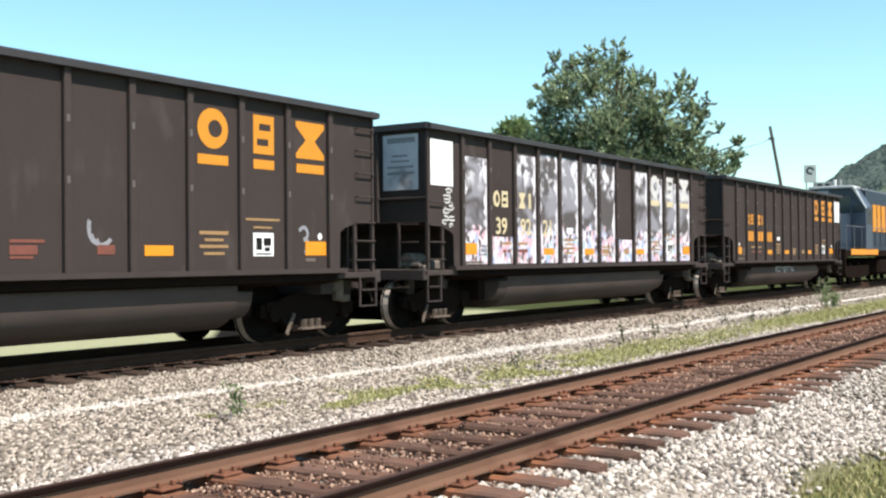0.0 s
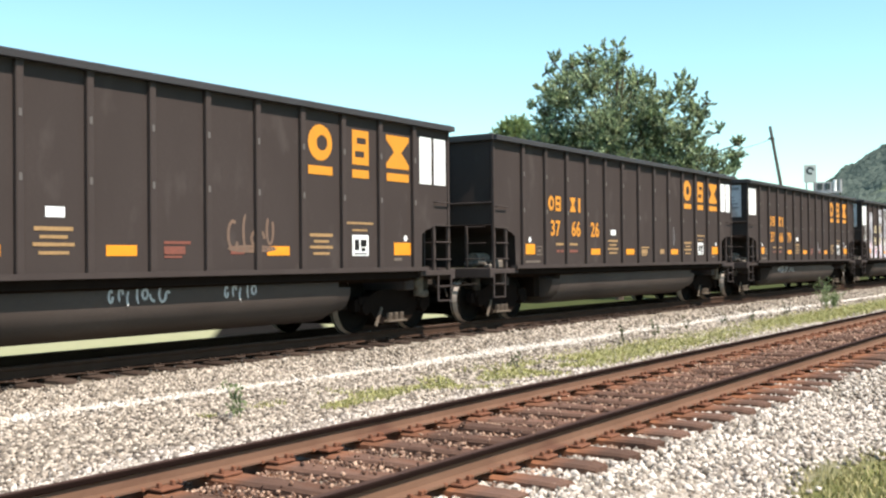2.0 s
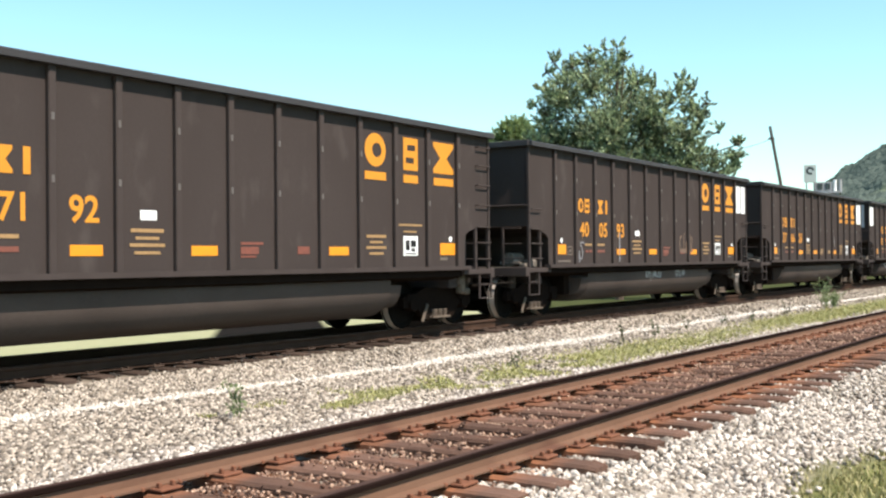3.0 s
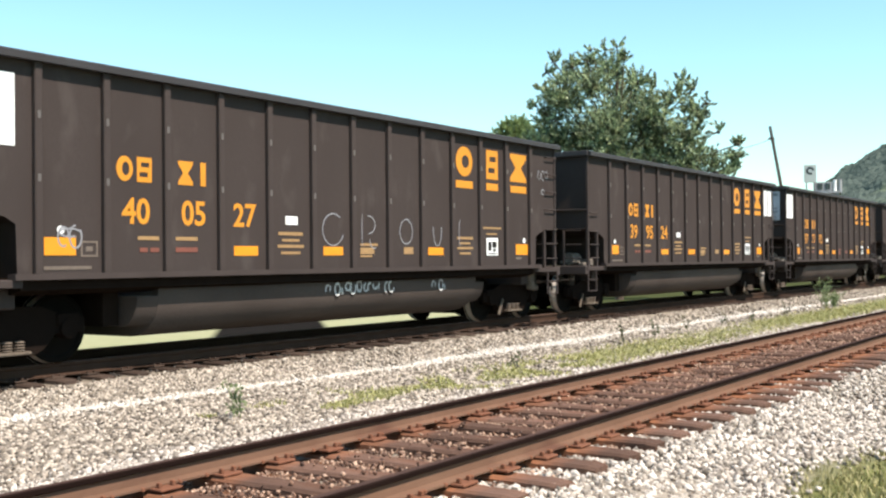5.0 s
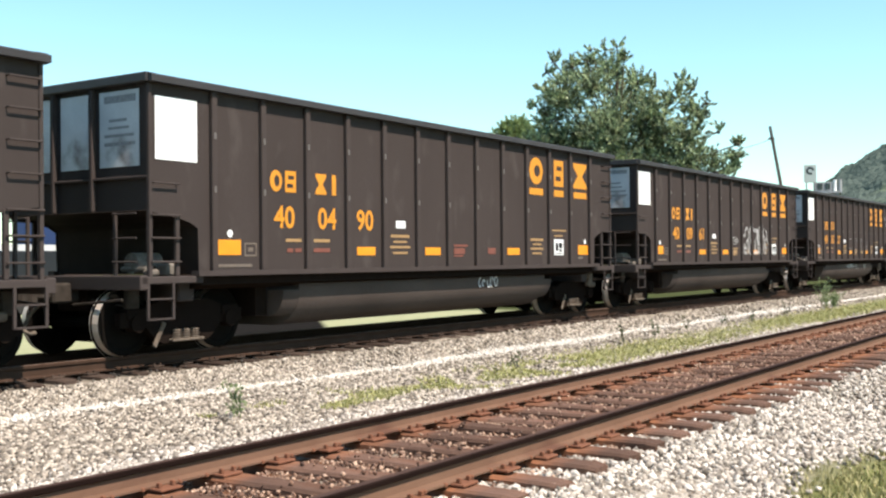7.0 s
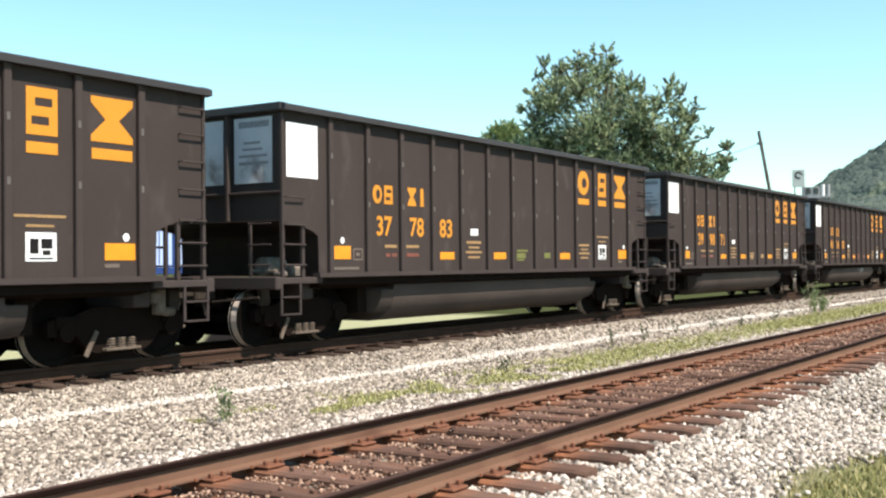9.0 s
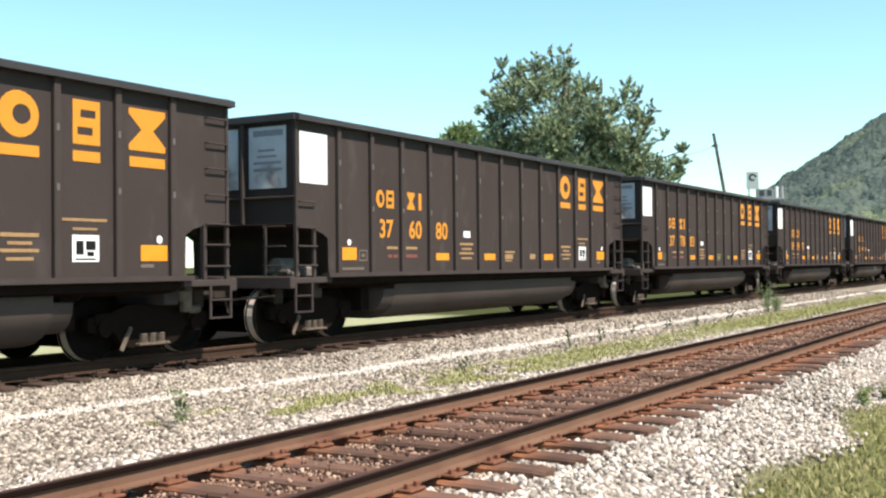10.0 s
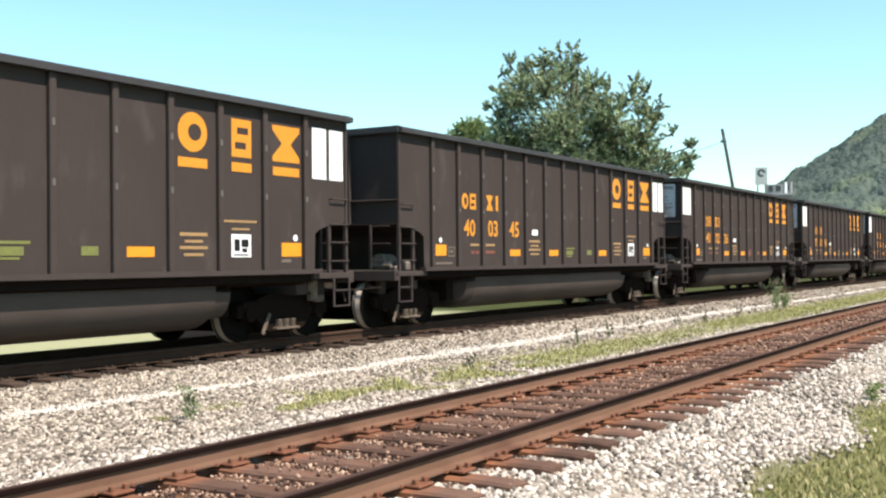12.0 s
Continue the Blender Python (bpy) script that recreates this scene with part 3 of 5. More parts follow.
def build_car():
    car = tagged(new("gondola_car"), "dark brown steel coal gondola with yellow lettering on rails", "freight car", "coal cars of the train")
    rib = bmesh.new()
    box(rib, -0.055, 0.055, -0.080, 0.0, 1.16, 3.71, bevel=0.012)
    for z in (2.32, 3.08):
        box(rib, -0.022, 0.022, -0.0825, -0.079, z - 0.045, z + 0.045)
    rib_mesh = mesh_of("rib", rib, [M_RIB, M_SCUFF])
    for p in rib_mesh.polygons:
        p.material_index = 1 if p.center.y < -0.0802 else 0
    side = bmesh.new()
    prism(side, side_outline(), -0.008, 0.008)
    side_mesh = mesh_of("side_sheet", side, M_BROWN)
    chord = bmesh.new()
    profile_x(chord, [(-0.140, 3.705), (0.06, 3.705), (0.06, 3.815), (-0.085, 3.815), (-0.140, 3.792)], -HALF, HALF)
    chord_mesh = mesh_of("top_chord", chord, M_CHORD)
    sill = bmesh.new()
    profile_x(sill, [(-0.105, 1.095), (0.05, 1.095), (0.05, 1.17), (-0.105, 1.17)], -6.45, 6.45)
    sill_mesh = mesh_of("side_sill", sill, M_RIB)
    # set-back web, its near-black colour deepens the shadow below the sill
    web = bmesh.new()
    profile_x(web, [(0.02, 0.97), (0.30, 0.90), (0.30, 1.09), (0.02, 1.09)], -6.3, 6.3)
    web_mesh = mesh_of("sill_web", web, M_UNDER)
    for s in (-1, 1):
        turn = pose(0, 0, 0, 0, 0, 0 if s < 0 else 180)
        part("side_sheet", side_mesh, None, car, at=turn @ pose(0, -PANEL, 0))
        part("top_chord", chord_mesh, None, car, "worn grey steel edge", at=turn @ pose(0, -PANEL, 0))
        part("side_sill", sill_mesh, None, car, at=turn @ pose(0, -PANEL, 0))
        part("sill_web", web_mesh, None, car, at=turn @ pose(0, -PANEL, 0))
        for x in RIBS:
            part("rib", rib_mesh, None, car, at=turn @ pose(x, -PANEL, 0))
    # end walls: upright above, sloping inwards over the platforms below
    for s in (-1, 1):
        turn = pose(0, 0, 0, 0, 0, 0 if s > 0 else 180)
        bm = bmesh.new()
        prism(bm, [(7.22, 3.77), (7.22, 2.00), (7.19, 2.00), (7.19, 3.77)], -PANEL + 0.01, PANEL - 0.01)
        part("end_sheet", bm, M_BROWN, car, at=turn)
        # lower end sheet, its darker colour imitates the recess's shade
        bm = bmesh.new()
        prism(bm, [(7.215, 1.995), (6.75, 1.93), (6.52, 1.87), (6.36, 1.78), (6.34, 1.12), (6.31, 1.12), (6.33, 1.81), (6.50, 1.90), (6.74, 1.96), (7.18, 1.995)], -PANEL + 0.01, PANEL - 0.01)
        part("slope_sheet", bm, M_SLOPE, car, "sloping sheet above the platform, darkened for the recess shade", at=turn)
        bm = bmesh.new()
        box(bm, 7.15, HALF + 0.03, -SIDE + 0.02, SIDE - 0.02, 3.70, 3.83, bevel=0.015)
        part("end_chord", bm, M_CHORD, car, at=turn)
        bm = bmesh.new()
        box(bm, 7.22, 7.28, -PANEL, PANEL, 2.42, 2.46, bevel=0.01)
        part("end_beam", bm, M_RIB, car, at=turn)
        for y in (-0.42, 0.42):
            bm = bmesh.new()
            box(bm, 7.22, 7.30, y - 0.035, y + 0.035, 2.0, 3.705, bevel=0.01)
            part("end_post", bm, M_RIB, car, at=turn)
        for y in (-1, 1):
            bm = bmesh.new()
            box(bm, 7.215, 7.275, y * PANEL - 0.035, y * PANEL + 0.035, 1.0, 3.705, bevel=0.01)
            part("corner_post", bm, M_RIB, car, at=turn)
            bm = bmesh.new()
            box(bm, 6.73, 6.80, y * PANEL - 0.03, y * PANEL + 0.03, 1.10, 1.93, bevel=0.01)
            part("end_stanchion", bm, M_RIB, car, at=turn)
            for z in (1.30, 1.62, 1.93):
                bm = bmesh.new()
                rod(bm, (6.74, y * (PANEL + 0.06), z), (7.26, y * (PANEL + 0.06), z), 0.014, 6)
                part("ladder_rung", bm, M_RIB, car, at=turn)
            for z in (2.36, 2.75, 3.13, 3.50) if y < 0 else (2.36,):
                bm = bmesh.new()
                rod(bm, (6.78, y * (PANEL + 0.075), z), (7.22, y * (PANEL + 0.075), z), 0.014, 6)
                rod(bm, (6.78, y * PANEL, z), (6.78, y * (PANEL + 0.08), z), 0.011, 6)
                rod(bm, (7.22, y * PANEL, z), (7.22, y * (PANEL + 0.08), z), 0.011, 6)
                part("grab_iron", bm, M_RIB, car, at=turn)
            for z in (1.30, 1.62, 1.95):
                bm = bmesh.new()
                rod(bm, (7.36, y * 0.95, z), (7.36, y * 1.42, z), 0.013, 6)
                rod(bm, (7.30, y * 0.95, z), (7.37, y * 0.95, z), 0.013, 6)
                part("end_rung", bm, M_RIB, car, at=turn)
            bm = bmesh.new()
            box(bm, 7.29, 7.34, y * 0.95 - 0.025, y * 0.95 + 0.025, 1.05, 1.97, bevel=0.008)
            part("end_ladder_rail", bm, M_RIB, car, at=turn)
            bm = bmesh.new()
            for x in (6.86, 7.30):
                box(bm, x - 0.02, x + 0.02, y * 1.58 - 0.012, y * 1.58 + 0.012, 0.52, 1.04)
            for z in (0.53, 0.80):
                box(bm, 6.86, 7.30, y * 1.58 - 0.03, y * 1.58 + 0.03, z - 0.012, z + 0.012)
            part("sill_step", bm, M_RIB, car, "bent steel foot step", at=turn)
        bm = bmesh.new()
        box(bm, 6.30, 7.42, -1.59, 1.59, 1.00, 1.10, bevel=0.012)
        box(bm, 7.30, 7.44, -1.59, 1.59, 0.92, 1.12, bevel=0.015)
        box(bm, 6.2, 6.5, -1.3, 1.3, 0.74, 1.0, bevel=0.02)
        part("end_platform", bm, M_RIB, car, at=turn)
        bm = bmesh.new()
        box(bm, 7.2, 7.72, -0.17, 0.17, 0.74, 1.02, bevel=0.03)
        box(bm, 7.6, 8.02, -0.11, 0.11, 0.80, 0.94, bevel=0.03)
        box(bm, 7.93, 8.085, -0.17, 0.15, 0.72, 1.02, bevel=0.04)
        rod(bm, (7.5, 0.3, 0.72), (7.5, 1.3, 0.80), 0.018, 6)
        part("coupler", bm, M_GRIT, car, at=turn)
        bm = bmesh.new()
        pts = [Vector((7.55, -0.28, 0.78)), Vector((7.74, -0.30, 0.60)), Vector((7.86, -0.30, 0.42)), Vector((8.0, -0.29, 0.36)), Vector((8.09, -0.28, 0.37))]
        for a, b in zip(pts, pts[1:]):
            rod(bm, a, b, 0.028, 7)
        part("air_hose", bm, M_DUST, car, "dusty rubber air hose", at=turn)
    # brake gear on the platform of one end
    bm = bmesh.new()
    rod(bm, (-7.0, -0.9, 1.28), (-6.55, -0.9, 1.28), 0.15, 14)
    rod(bm, (-6.98, -1.2, 1.20), (-6.98, -0.7, 1.20), 0.04, 8)
    box(bm, -6.75, -6.5, -1.35, -1.1, 1.1, 1.28, bevel=0.03)
    box(bm, -7.08, -6.9, -1.38, -1.2, 1.1, 1.2, bevel=0.03)
    part("brake_gear", bm, M_GEAR, car, "dusty brake cylinder and valves")
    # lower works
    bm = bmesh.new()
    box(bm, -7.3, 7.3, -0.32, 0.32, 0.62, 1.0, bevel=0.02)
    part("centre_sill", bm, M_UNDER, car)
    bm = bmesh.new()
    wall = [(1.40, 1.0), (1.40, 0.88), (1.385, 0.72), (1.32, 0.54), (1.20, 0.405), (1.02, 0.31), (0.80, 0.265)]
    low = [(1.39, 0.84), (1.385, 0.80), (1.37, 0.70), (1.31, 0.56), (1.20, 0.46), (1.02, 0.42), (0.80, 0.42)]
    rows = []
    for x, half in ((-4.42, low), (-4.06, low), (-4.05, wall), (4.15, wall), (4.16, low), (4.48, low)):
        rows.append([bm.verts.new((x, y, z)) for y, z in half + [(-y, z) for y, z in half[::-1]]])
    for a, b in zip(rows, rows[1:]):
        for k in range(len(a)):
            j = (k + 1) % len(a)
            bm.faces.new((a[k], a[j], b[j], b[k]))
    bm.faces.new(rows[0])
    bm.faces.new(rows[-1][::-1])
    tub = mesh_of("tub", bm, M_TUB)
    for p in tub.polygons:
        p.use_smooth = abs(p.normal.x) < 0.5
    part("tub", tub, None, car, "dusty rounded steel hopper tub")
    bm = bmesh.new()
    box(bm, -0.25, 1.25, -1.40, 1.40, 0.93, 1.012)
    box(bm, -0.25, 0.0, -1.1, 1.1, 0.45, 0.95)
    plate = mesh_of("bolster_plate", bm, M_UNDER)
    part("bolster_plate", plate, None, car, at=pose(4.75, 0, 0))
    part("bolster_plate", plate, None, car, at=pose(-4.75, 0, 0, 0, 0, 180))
    bm = bmesh.new()
    box(bm, 6.62, 6.80, -1.30, -1.16, 0.62, 1.0, bevel=0.03)
    box(bm, 6.50, 6.66, -1.34, -1.20, 0.78, 0.95, bevel=0.03)
    box(bm, 6.78, 6.98, -1.30, -1.18, 0.60, 0.72, bevel=0.03)
    part("retainer_bracket", bm, M_DUST, car, "dusty bracket under the platform")
    for s in (-1, 1):
        turn = pose(0, 0, 0, 0, 0, 0 if s > 0 else 180)
        for y in (-1.05, 1.05):
            bm = bmesh.new()
            rod(bm, (6.95, y, 0.60), (7.28, y * 0.8, 0.86), 0.035, 8)
            rod(bm, (7.28, y * 0.8, 0.86), (7.34, y * 0.6, 0.66), 0.03, 8)
            rod(bm, (7.20, y * 0.95, 0.70), (7.20, y * 0.25, 0.78), 0.022, 6)
            box(bm, 7.02, 7.24, y - 0.05, y + 0.05, 0.66, 0.98, bevel=0.02)
            part("brake_lever", bm, M_GRIT, car, "gritty brown rods and lever", at=turn)
        bm = bmesh.new()
        rod(bm, (7.46, -1.32, 0.78), (7.46, -0.18, 0.86), 0.018, 6)
        rod(bm, (7.46, -1.32, 0.78), (7.46, -1.38, 0.58), 0.018, 6)
        part("uncoupling_lever", bm, M_GRIT, car, at=turn)
    for x in (-6.17, 6.17):
        build_truck(car, x)
    # painted signs of the near side
    part("reflector", flat([(-0.23, 0.23, -0.11, 0.11)]), M_REFLECT, car, "bright yellow reflector", at=on_side(-5.765, 1.50))
    part("reflector", flat([(-0.25, 0.25, -0.11, 0.11)]), M_REFLECT, car, "bright yellow reflector", at=on_side(5.75, 1.49))
    strip = mesh_of("reflector", flat([(-0.25, 0.25, -0.07, 0.07)]), M_REFLECT)
    for x in (-2.52, -0.50, 2.50):
        part("reflector", strip, None, car, "yellow reflector strip", at=on_side(x, 1.45))
    bm = bmesh.new()
    polygon(bm, arc(0, 0, 0.055, 0.055, 0, 342, 18))
    dot = mesh_of("tag_dot", bm, M_WHITE)
    part("tag_dot", dot, None, car, "white dot", at=on_side(-5.755, 1.70))
    part("tag_dot", dot, None, car, "white dot", at=on_side(5.85, 1.68))
    part("white_tag", flat([(-0.14, 0.14, -0.065, 0.065)]), M_WHITE, car, "white plate", at=on_side(-1.515, 1.92))
    tagged(part("stencil", flat([(-0.28, 0.28, 0.12, 0.17), (-0.20, 0.20, 0.025, 0.065), (-0.30, 0.30, -0.07, -0.025), (-0.22, 0.22, -0.17, -0.13)]), M_FADED, car, "faded yellow stencil lines", at=on_side(-1.535, 1.57)), kind="stuff")
    tagged(part("stencil", flat([(-0.28, 0.28, 0.12, 0.17), (-0.18, 0.18, 0.025, 0.065), (-0.28, 0.28, -0.07, -0.025), (-0.20, 0.20, -0.17, -0.13)]), M_FADED, car, "faded yellow stencil lines", at=on_side(3.52, 1.56)), kind="stuff")
    tagged(part("stencil", flat([(-0.18, 0.18, 0.06, 0.11)]), M_FADED, car, "faded yellow stencil line", at=on_side(-4.37, 1.53)), kind="stuff")
    tagged(part("stencil", flat([(-0.15, -0.02, -0.10, -0.04), (0.03, 0.18, -0.10, -0.04)]), M_REDST, car, "faded red stencil line", at=on_side(-4.37, 1.53)), kind="stuff")
    tagged(part("stencil", flat([(-0.2, 0.2, 0.06, 0.11)]), M_FADED, car, "faded yellow stencil line", at=on_side(-3.69, 1.53)), kind="stuff")
    tagged(part("stencil", flat([(-0.2, 0.2, -0.10, -0.035)]), M_REDST, car, "faded red stencil line", at=on_side(-3.69, 1.53)), kind="stuff")
    tagged(part("stencil", flat([(-0.37, 0.37, 0.04, 0.075), (-0.2, 0.2, -0.075, -0.045)]), M_FADED, car, "faded yellow stencil lines", at=on_side(4.53, 1.86)), kind="stuff")
    tagged(part("stencil", flat([(-0.24, 0.24, 0.06, 0.10), (-0.24, 0.14, -0.08, 0.03), (-0.24, 0.08, -0.13, -0.10)]), M_FADED, car, "faded stencil lines", at=on_side(0.46, 1.48)), kind="stuff")
    tagged(part("stencil", flat([(-0.14, 0.14, -0.06, 0.06)]), M_FADED, car, "faded stencil lines", at=on_side(1.62, 1.46)), kind="stuff")
    board = part("inspection_board", flat([(-0.22, 0.22, -0.175, 0.175)]), M_WHITE, car, "white board with black blocks", at=on_side(4.54, 1.545))
    bm = flat([(-0.16, -0.04, -0.08, 0.10), (0.0, 0.16, -0.02, 0.10), (0.02, 0.13, -0.10, -0.04), (-0.17, 0.17, -0.15, -0.13)])
    part("board_mark", bm, M_BLACK, board, at=pose(0, 0, 0.004))
    part("shed_plate", flat([(-0.12, 0.12, -0.025, 0.025)]), M_STREAK, car, "small pale stencil", at=on_side(5.62, 1.31))
    tagged(part("stencil", flat([(-0.13, 0.13, 0.075, 0.10), (-0.13, 0.13, -0.10, -0.075), (-0.13, -0.105, -0.075, 0.075), (0.105, 0.13, -0.075, 0.075), (-0.05, 0.05, -0.03, 0.03)]), M_STREAK, car, "small grey stencilled frame", at=on_side(-5.33, 1.47)), kind="stuff")
    part("streak", flat([(-0.28, 0.42, -0.022, 0.022)]), M_STREAK, car, "pale scraped streak", at=on_side(-5.72, 1.235))
    # the railway's mark: three heavy yellow shapes over bars
    for name, bm, x, w in (("emblem_ring", emblem_ring(0.60, 0.58, 0.165), 3.51, 0.60), ("emblem_block", emblem_block(0.45, 0.58, 0.125), 4.56, 0.45), ("emblem_hourglass", emblem_hourglass(0.68, 0.58, 0.2), 5.63, 0.66)):
        part(name, bm, M_YELLOW, car, "bold yellow painted shape", at=on_side(x, 3.19))
        part("emblem_bar", flat([(-w / 2, w / 2, -0.07, 0.07)]), M_YELLOW, car, "bold yellow painted bar", at=on_side(x, 2.745))
    # reporting marks: smaller plain shapes
    for x, bm in ((-4.765, emblem_ring(0.27, 0.33, 0.075)), (-4.435, emblem_block(0.25, 0.33, 0.068)), (-3.705, emblem_hourglass(0.27, 0.33, 0.1)), (-3.375, flat([(-0.05, 0.05, -0.165, 0.165)]))):
        part("reporting_mark", bm, M_YELLOW, car, "yellow painted mark", at=on_side(x, 2.52))
    return car


def white_end(car, s):
    """White panels on the sides and the wall of one end of a car."""
    if s < 0:
        part("white_panel", flat([(-0.38, 0.38, -0.43, 0.43)]), M_WHITE, car, "bright white side panel", at=on_side(-6.77, 3.11))
    else:
        part("white_panel", flat([(-0.19, 0.19, -0.43, 0.43)]), M_WHITE, car, "bright white side panel", at=on_side(6.50, 3.11))
        part("white_panel", flat([(-0.19, 0.19, -0.43, 0.43)]), M_WHITE, car, "bright white side panel", at=on_side(6.97, 3.11))
    for y in (-0.94, 0.0, 0.94):
        w = 0.40 if y else 0.30
        at = Matrix.Translation((s * 7.226, y, 3.12)) @ pose(0, 0, 0, 90, 0, 90 * s)
        panel = part("end_panel", flat([(-w, w, -0.52, 0.52)]), M_SOILED, car, "soiled white end panel", at=at)
        if y < -0.5:
            part("end_stencil", flat([(-0.3, 0.34, 0.36, 0.46), (-0.2, 0.16, 0.10, 0.14), (-0.22, 0.2, 0.0, 0.035), (-0.30, 0.30, -0.11, -0.07), (-0.30, 0.32, -0.23, -0.18)]), M_GREYINK, panel, at=pose(0, 0, 0.004))


def number_car(car, digits, paint=None):
    for text, x in zip(digits, (-4.575, -3.55, -2.55)):
        part("number", glyph_mesh("number", text, 0.325, paint or M_YELLOW), None, car, "yellow painted number", at=on_side(x, 1.81))


def scrawl(car, x, z, strokes, width=0.03, off=0.006, material=None, label="white spray paint scrawl"):
    """Loose sprayed loops: each stroke is (x, z, rx, rz, from, to) of an arc."""
    bm = bmesh.new()
    for layer, (cx, cz, rx, rz, a0, a1) in enumerate(strokes):
        before = len(bm.verts)
        o, i = arc(cx, cz, rx + width / 2, rz + width / 2, a0, a1, 14), arc(cx, cz, max(rx - width / 2, 0.001), max(rz - width / 2, 0.001), a0, a1, 14)
        for k in range(14):
            polygon(bm, [o[k], o[k + 1], i[k + 1], i[k]])
        for v in list(bm.verts)[before:]:
            v.co.z += 0.0004 * layer
    tagged(part("spray_scrawl", bm, material or M_SPRAY, car, label, at=on_side(x, z, off)), kind="stuff")


NUMBERS = {0: ("37", "66", "79"), 1: ("37", "66", "26"), 2: ("40", "05", "93"), 3: ("37", "71", "92"), 4: ("39", "95", "24"), 5: ("40", "05", "27"), 6: ("40", "09", "61"),
           7: ("40", "04", "90"), 8: ("39", "98", "71"), 9: ("37", "78", "83"), 10: ("37", "60", "80"), 11: ("40", "02", "26"), 12: ("40", "03", "45"), 13: None, -1: ("39", "92", "21"), -2: None}
LEFT_WHITE = {-1, 0, 3, 5, 6, 7, 8, 9, 10, 11}
RIGHT_WHITE = {-2, 1, 2, 4, 12, 13}


# how far the train runs ahead of or behind an even pace, in metres
DRIFT_T = [0.0, 0.5, 1.0, 1.5, 2.0, 2.5, 3.0, 4.0, 5.0, 5.5, 6.0, 6.5, 7.0, 8.0, 9.0, 9.5, 10.0, 10.5, 11.0, 11.5, 12.0]
DRIFT = [-0.088, -0.046, 0.0, 0.025, -0.517, -0.460, -0.450, -0.425, -0.395, -0.360, -0.335, -0.305, -0.290, -0.250, -0.220, -0.225, -0.215, -0.205, -0.190, -0.185, -0.174]


def run(t):
    """Metres that the train has run since the clip's start."""
    return SPEED * t + float(np.interp(t, DRIFT_T, DRIFT))


def car_pose(i, t):
    return pose(START - PITCH_LEN * i + run(t), TRAIN_MID, TRAIN_TOP)


CARS = {}
first_car = build_car()
for i in sorted(NUMBERS, key=abs):
    CARS[i] = first_car if i == 0 else copy_thing(first_car, car_pose(i, 0))
first_car.matrix_basis = car_pose(0, 0)
for i, car in CARS.items():
    if i in LEFT_WHITE:
        tagged(car, "dark brown steel coal gondola, white panels at its rear end")
    else:
        tagged(car, "dark brown steel coal gondola, white panels at its front end")
    if NUMBERS[i]:
        number_car(car, NUMBERS[i], M_PALEMARK if i == -1 else M_YELLOW)
    if i in LEFT_WHITE:
        white_end(car, -1)
    if i in RIGHT_WHITE:
        white_end(car, 1)


def repaint(car, beginnings, places, material):
    """Another paint on some signs of one car."""
    for ob in car.children:
        if ob.name.startswith(beginnings) and (places is None or any(abs(ob.location.x - x) < 0.02 for x in places)):
            ob.data = ob.data.copy()
            ob.data.materials.clear()
            ob.data.materials.append(material)


for i in (0, 2, 3, 7, 11):
    repaint(CARS[i], ("stencil",), (0.46, 1.62), M_REDST)
for i in (9, 12, 13):
    repaint(CARS[i], ("stencil",), (0.46, 1.62), M_GREENST)
repaint(CARS[-1], ("emblem_ring", "emblem_block", "emblem_hourglass"), None, M_SPRAY)
repaint(CARS[-1], ("emblem_bar", "reporting_mark"), None, M_PALEMARK)
# cars with white panels at the front carry no high grab irons there
for i in RIGHT_WHITE:
    for ob in [o for o in CARS[i].children if o.name.startswith("grab_iron")]:
        if ob.matrix_basis[0][0] > 0 and ob.data.vertices[0].co.z > 2.6:
            bpy.data.objects.remove(ob)


# ======== ballast: loose stones ========
def scatter(rng, n, x0, x1, y0, y1):
    return rng.uniform(x0, x1, n), rng.uniform(y0, y1, n)


def heap(name, rng, x, y, z, size, material, label, category="gravel"):
    """Angular stones as one mesh: each a skewed box."""
    n = len(x)
    cube = np.array([(-1, -1, -1), (1, -1, -1), (1, 1, -1), (-1, 1, -1), (-1, -1, 1), (1, -1, 1), (1, 1, 1), (-1, 1, 1)], float)
    v = cube[None] * rng.uniform(0.55, 1.0, (n, 8, 3))
    v = v * (size[:, None, None] * rng.uniform(0.6, 1.15, (n, 1, 3))) * np.array([1, 1, 0.75])
    q = rng.normal(size=(n, 4))
    q /= np.linalg.norm(q, axis=1, keepdims=True)
    w, a, b, c = q.T
    rot = np.stack([1 - 2 * (b * b + c * c), 2 * (a * b - c * w), 2 * (a * c + b * w), 2 * (a * b + c * w), 1 - 2 * (a * a + c * c), 2 * (b * c - a * w), 2 * (a * c - b * w), 2 * (b * c + a * w), 1 - 2 * (a * a + b * b)], 1).reshape(n, 3, 3)
    v = np.einsum("nij,nkj->nki", rot, v) + np.stack([x, y, z], 1)[:, None]
    f = np.array([(0, 3, 2, 1), (4, 5, 6, 7), (0, 1, 5, 4), (1, 2, 6, 5), (2, 3, 7, 6), (3, 0, 4, 7)])
    faces = (f[None] + 8 * np.arange(n)[:, None, None]).reshape(-1, 4)
    return tagged(new(name, raw_mesh(name, v.reshape(-1, 3), faces, material)), label, category, kind="stuff")


GY = np.arange(-5, 20, 0.02)
GZ = np.array([ground_z(t) for t in GY])


def level(y):
    return np.interp(y, GY, GZ)


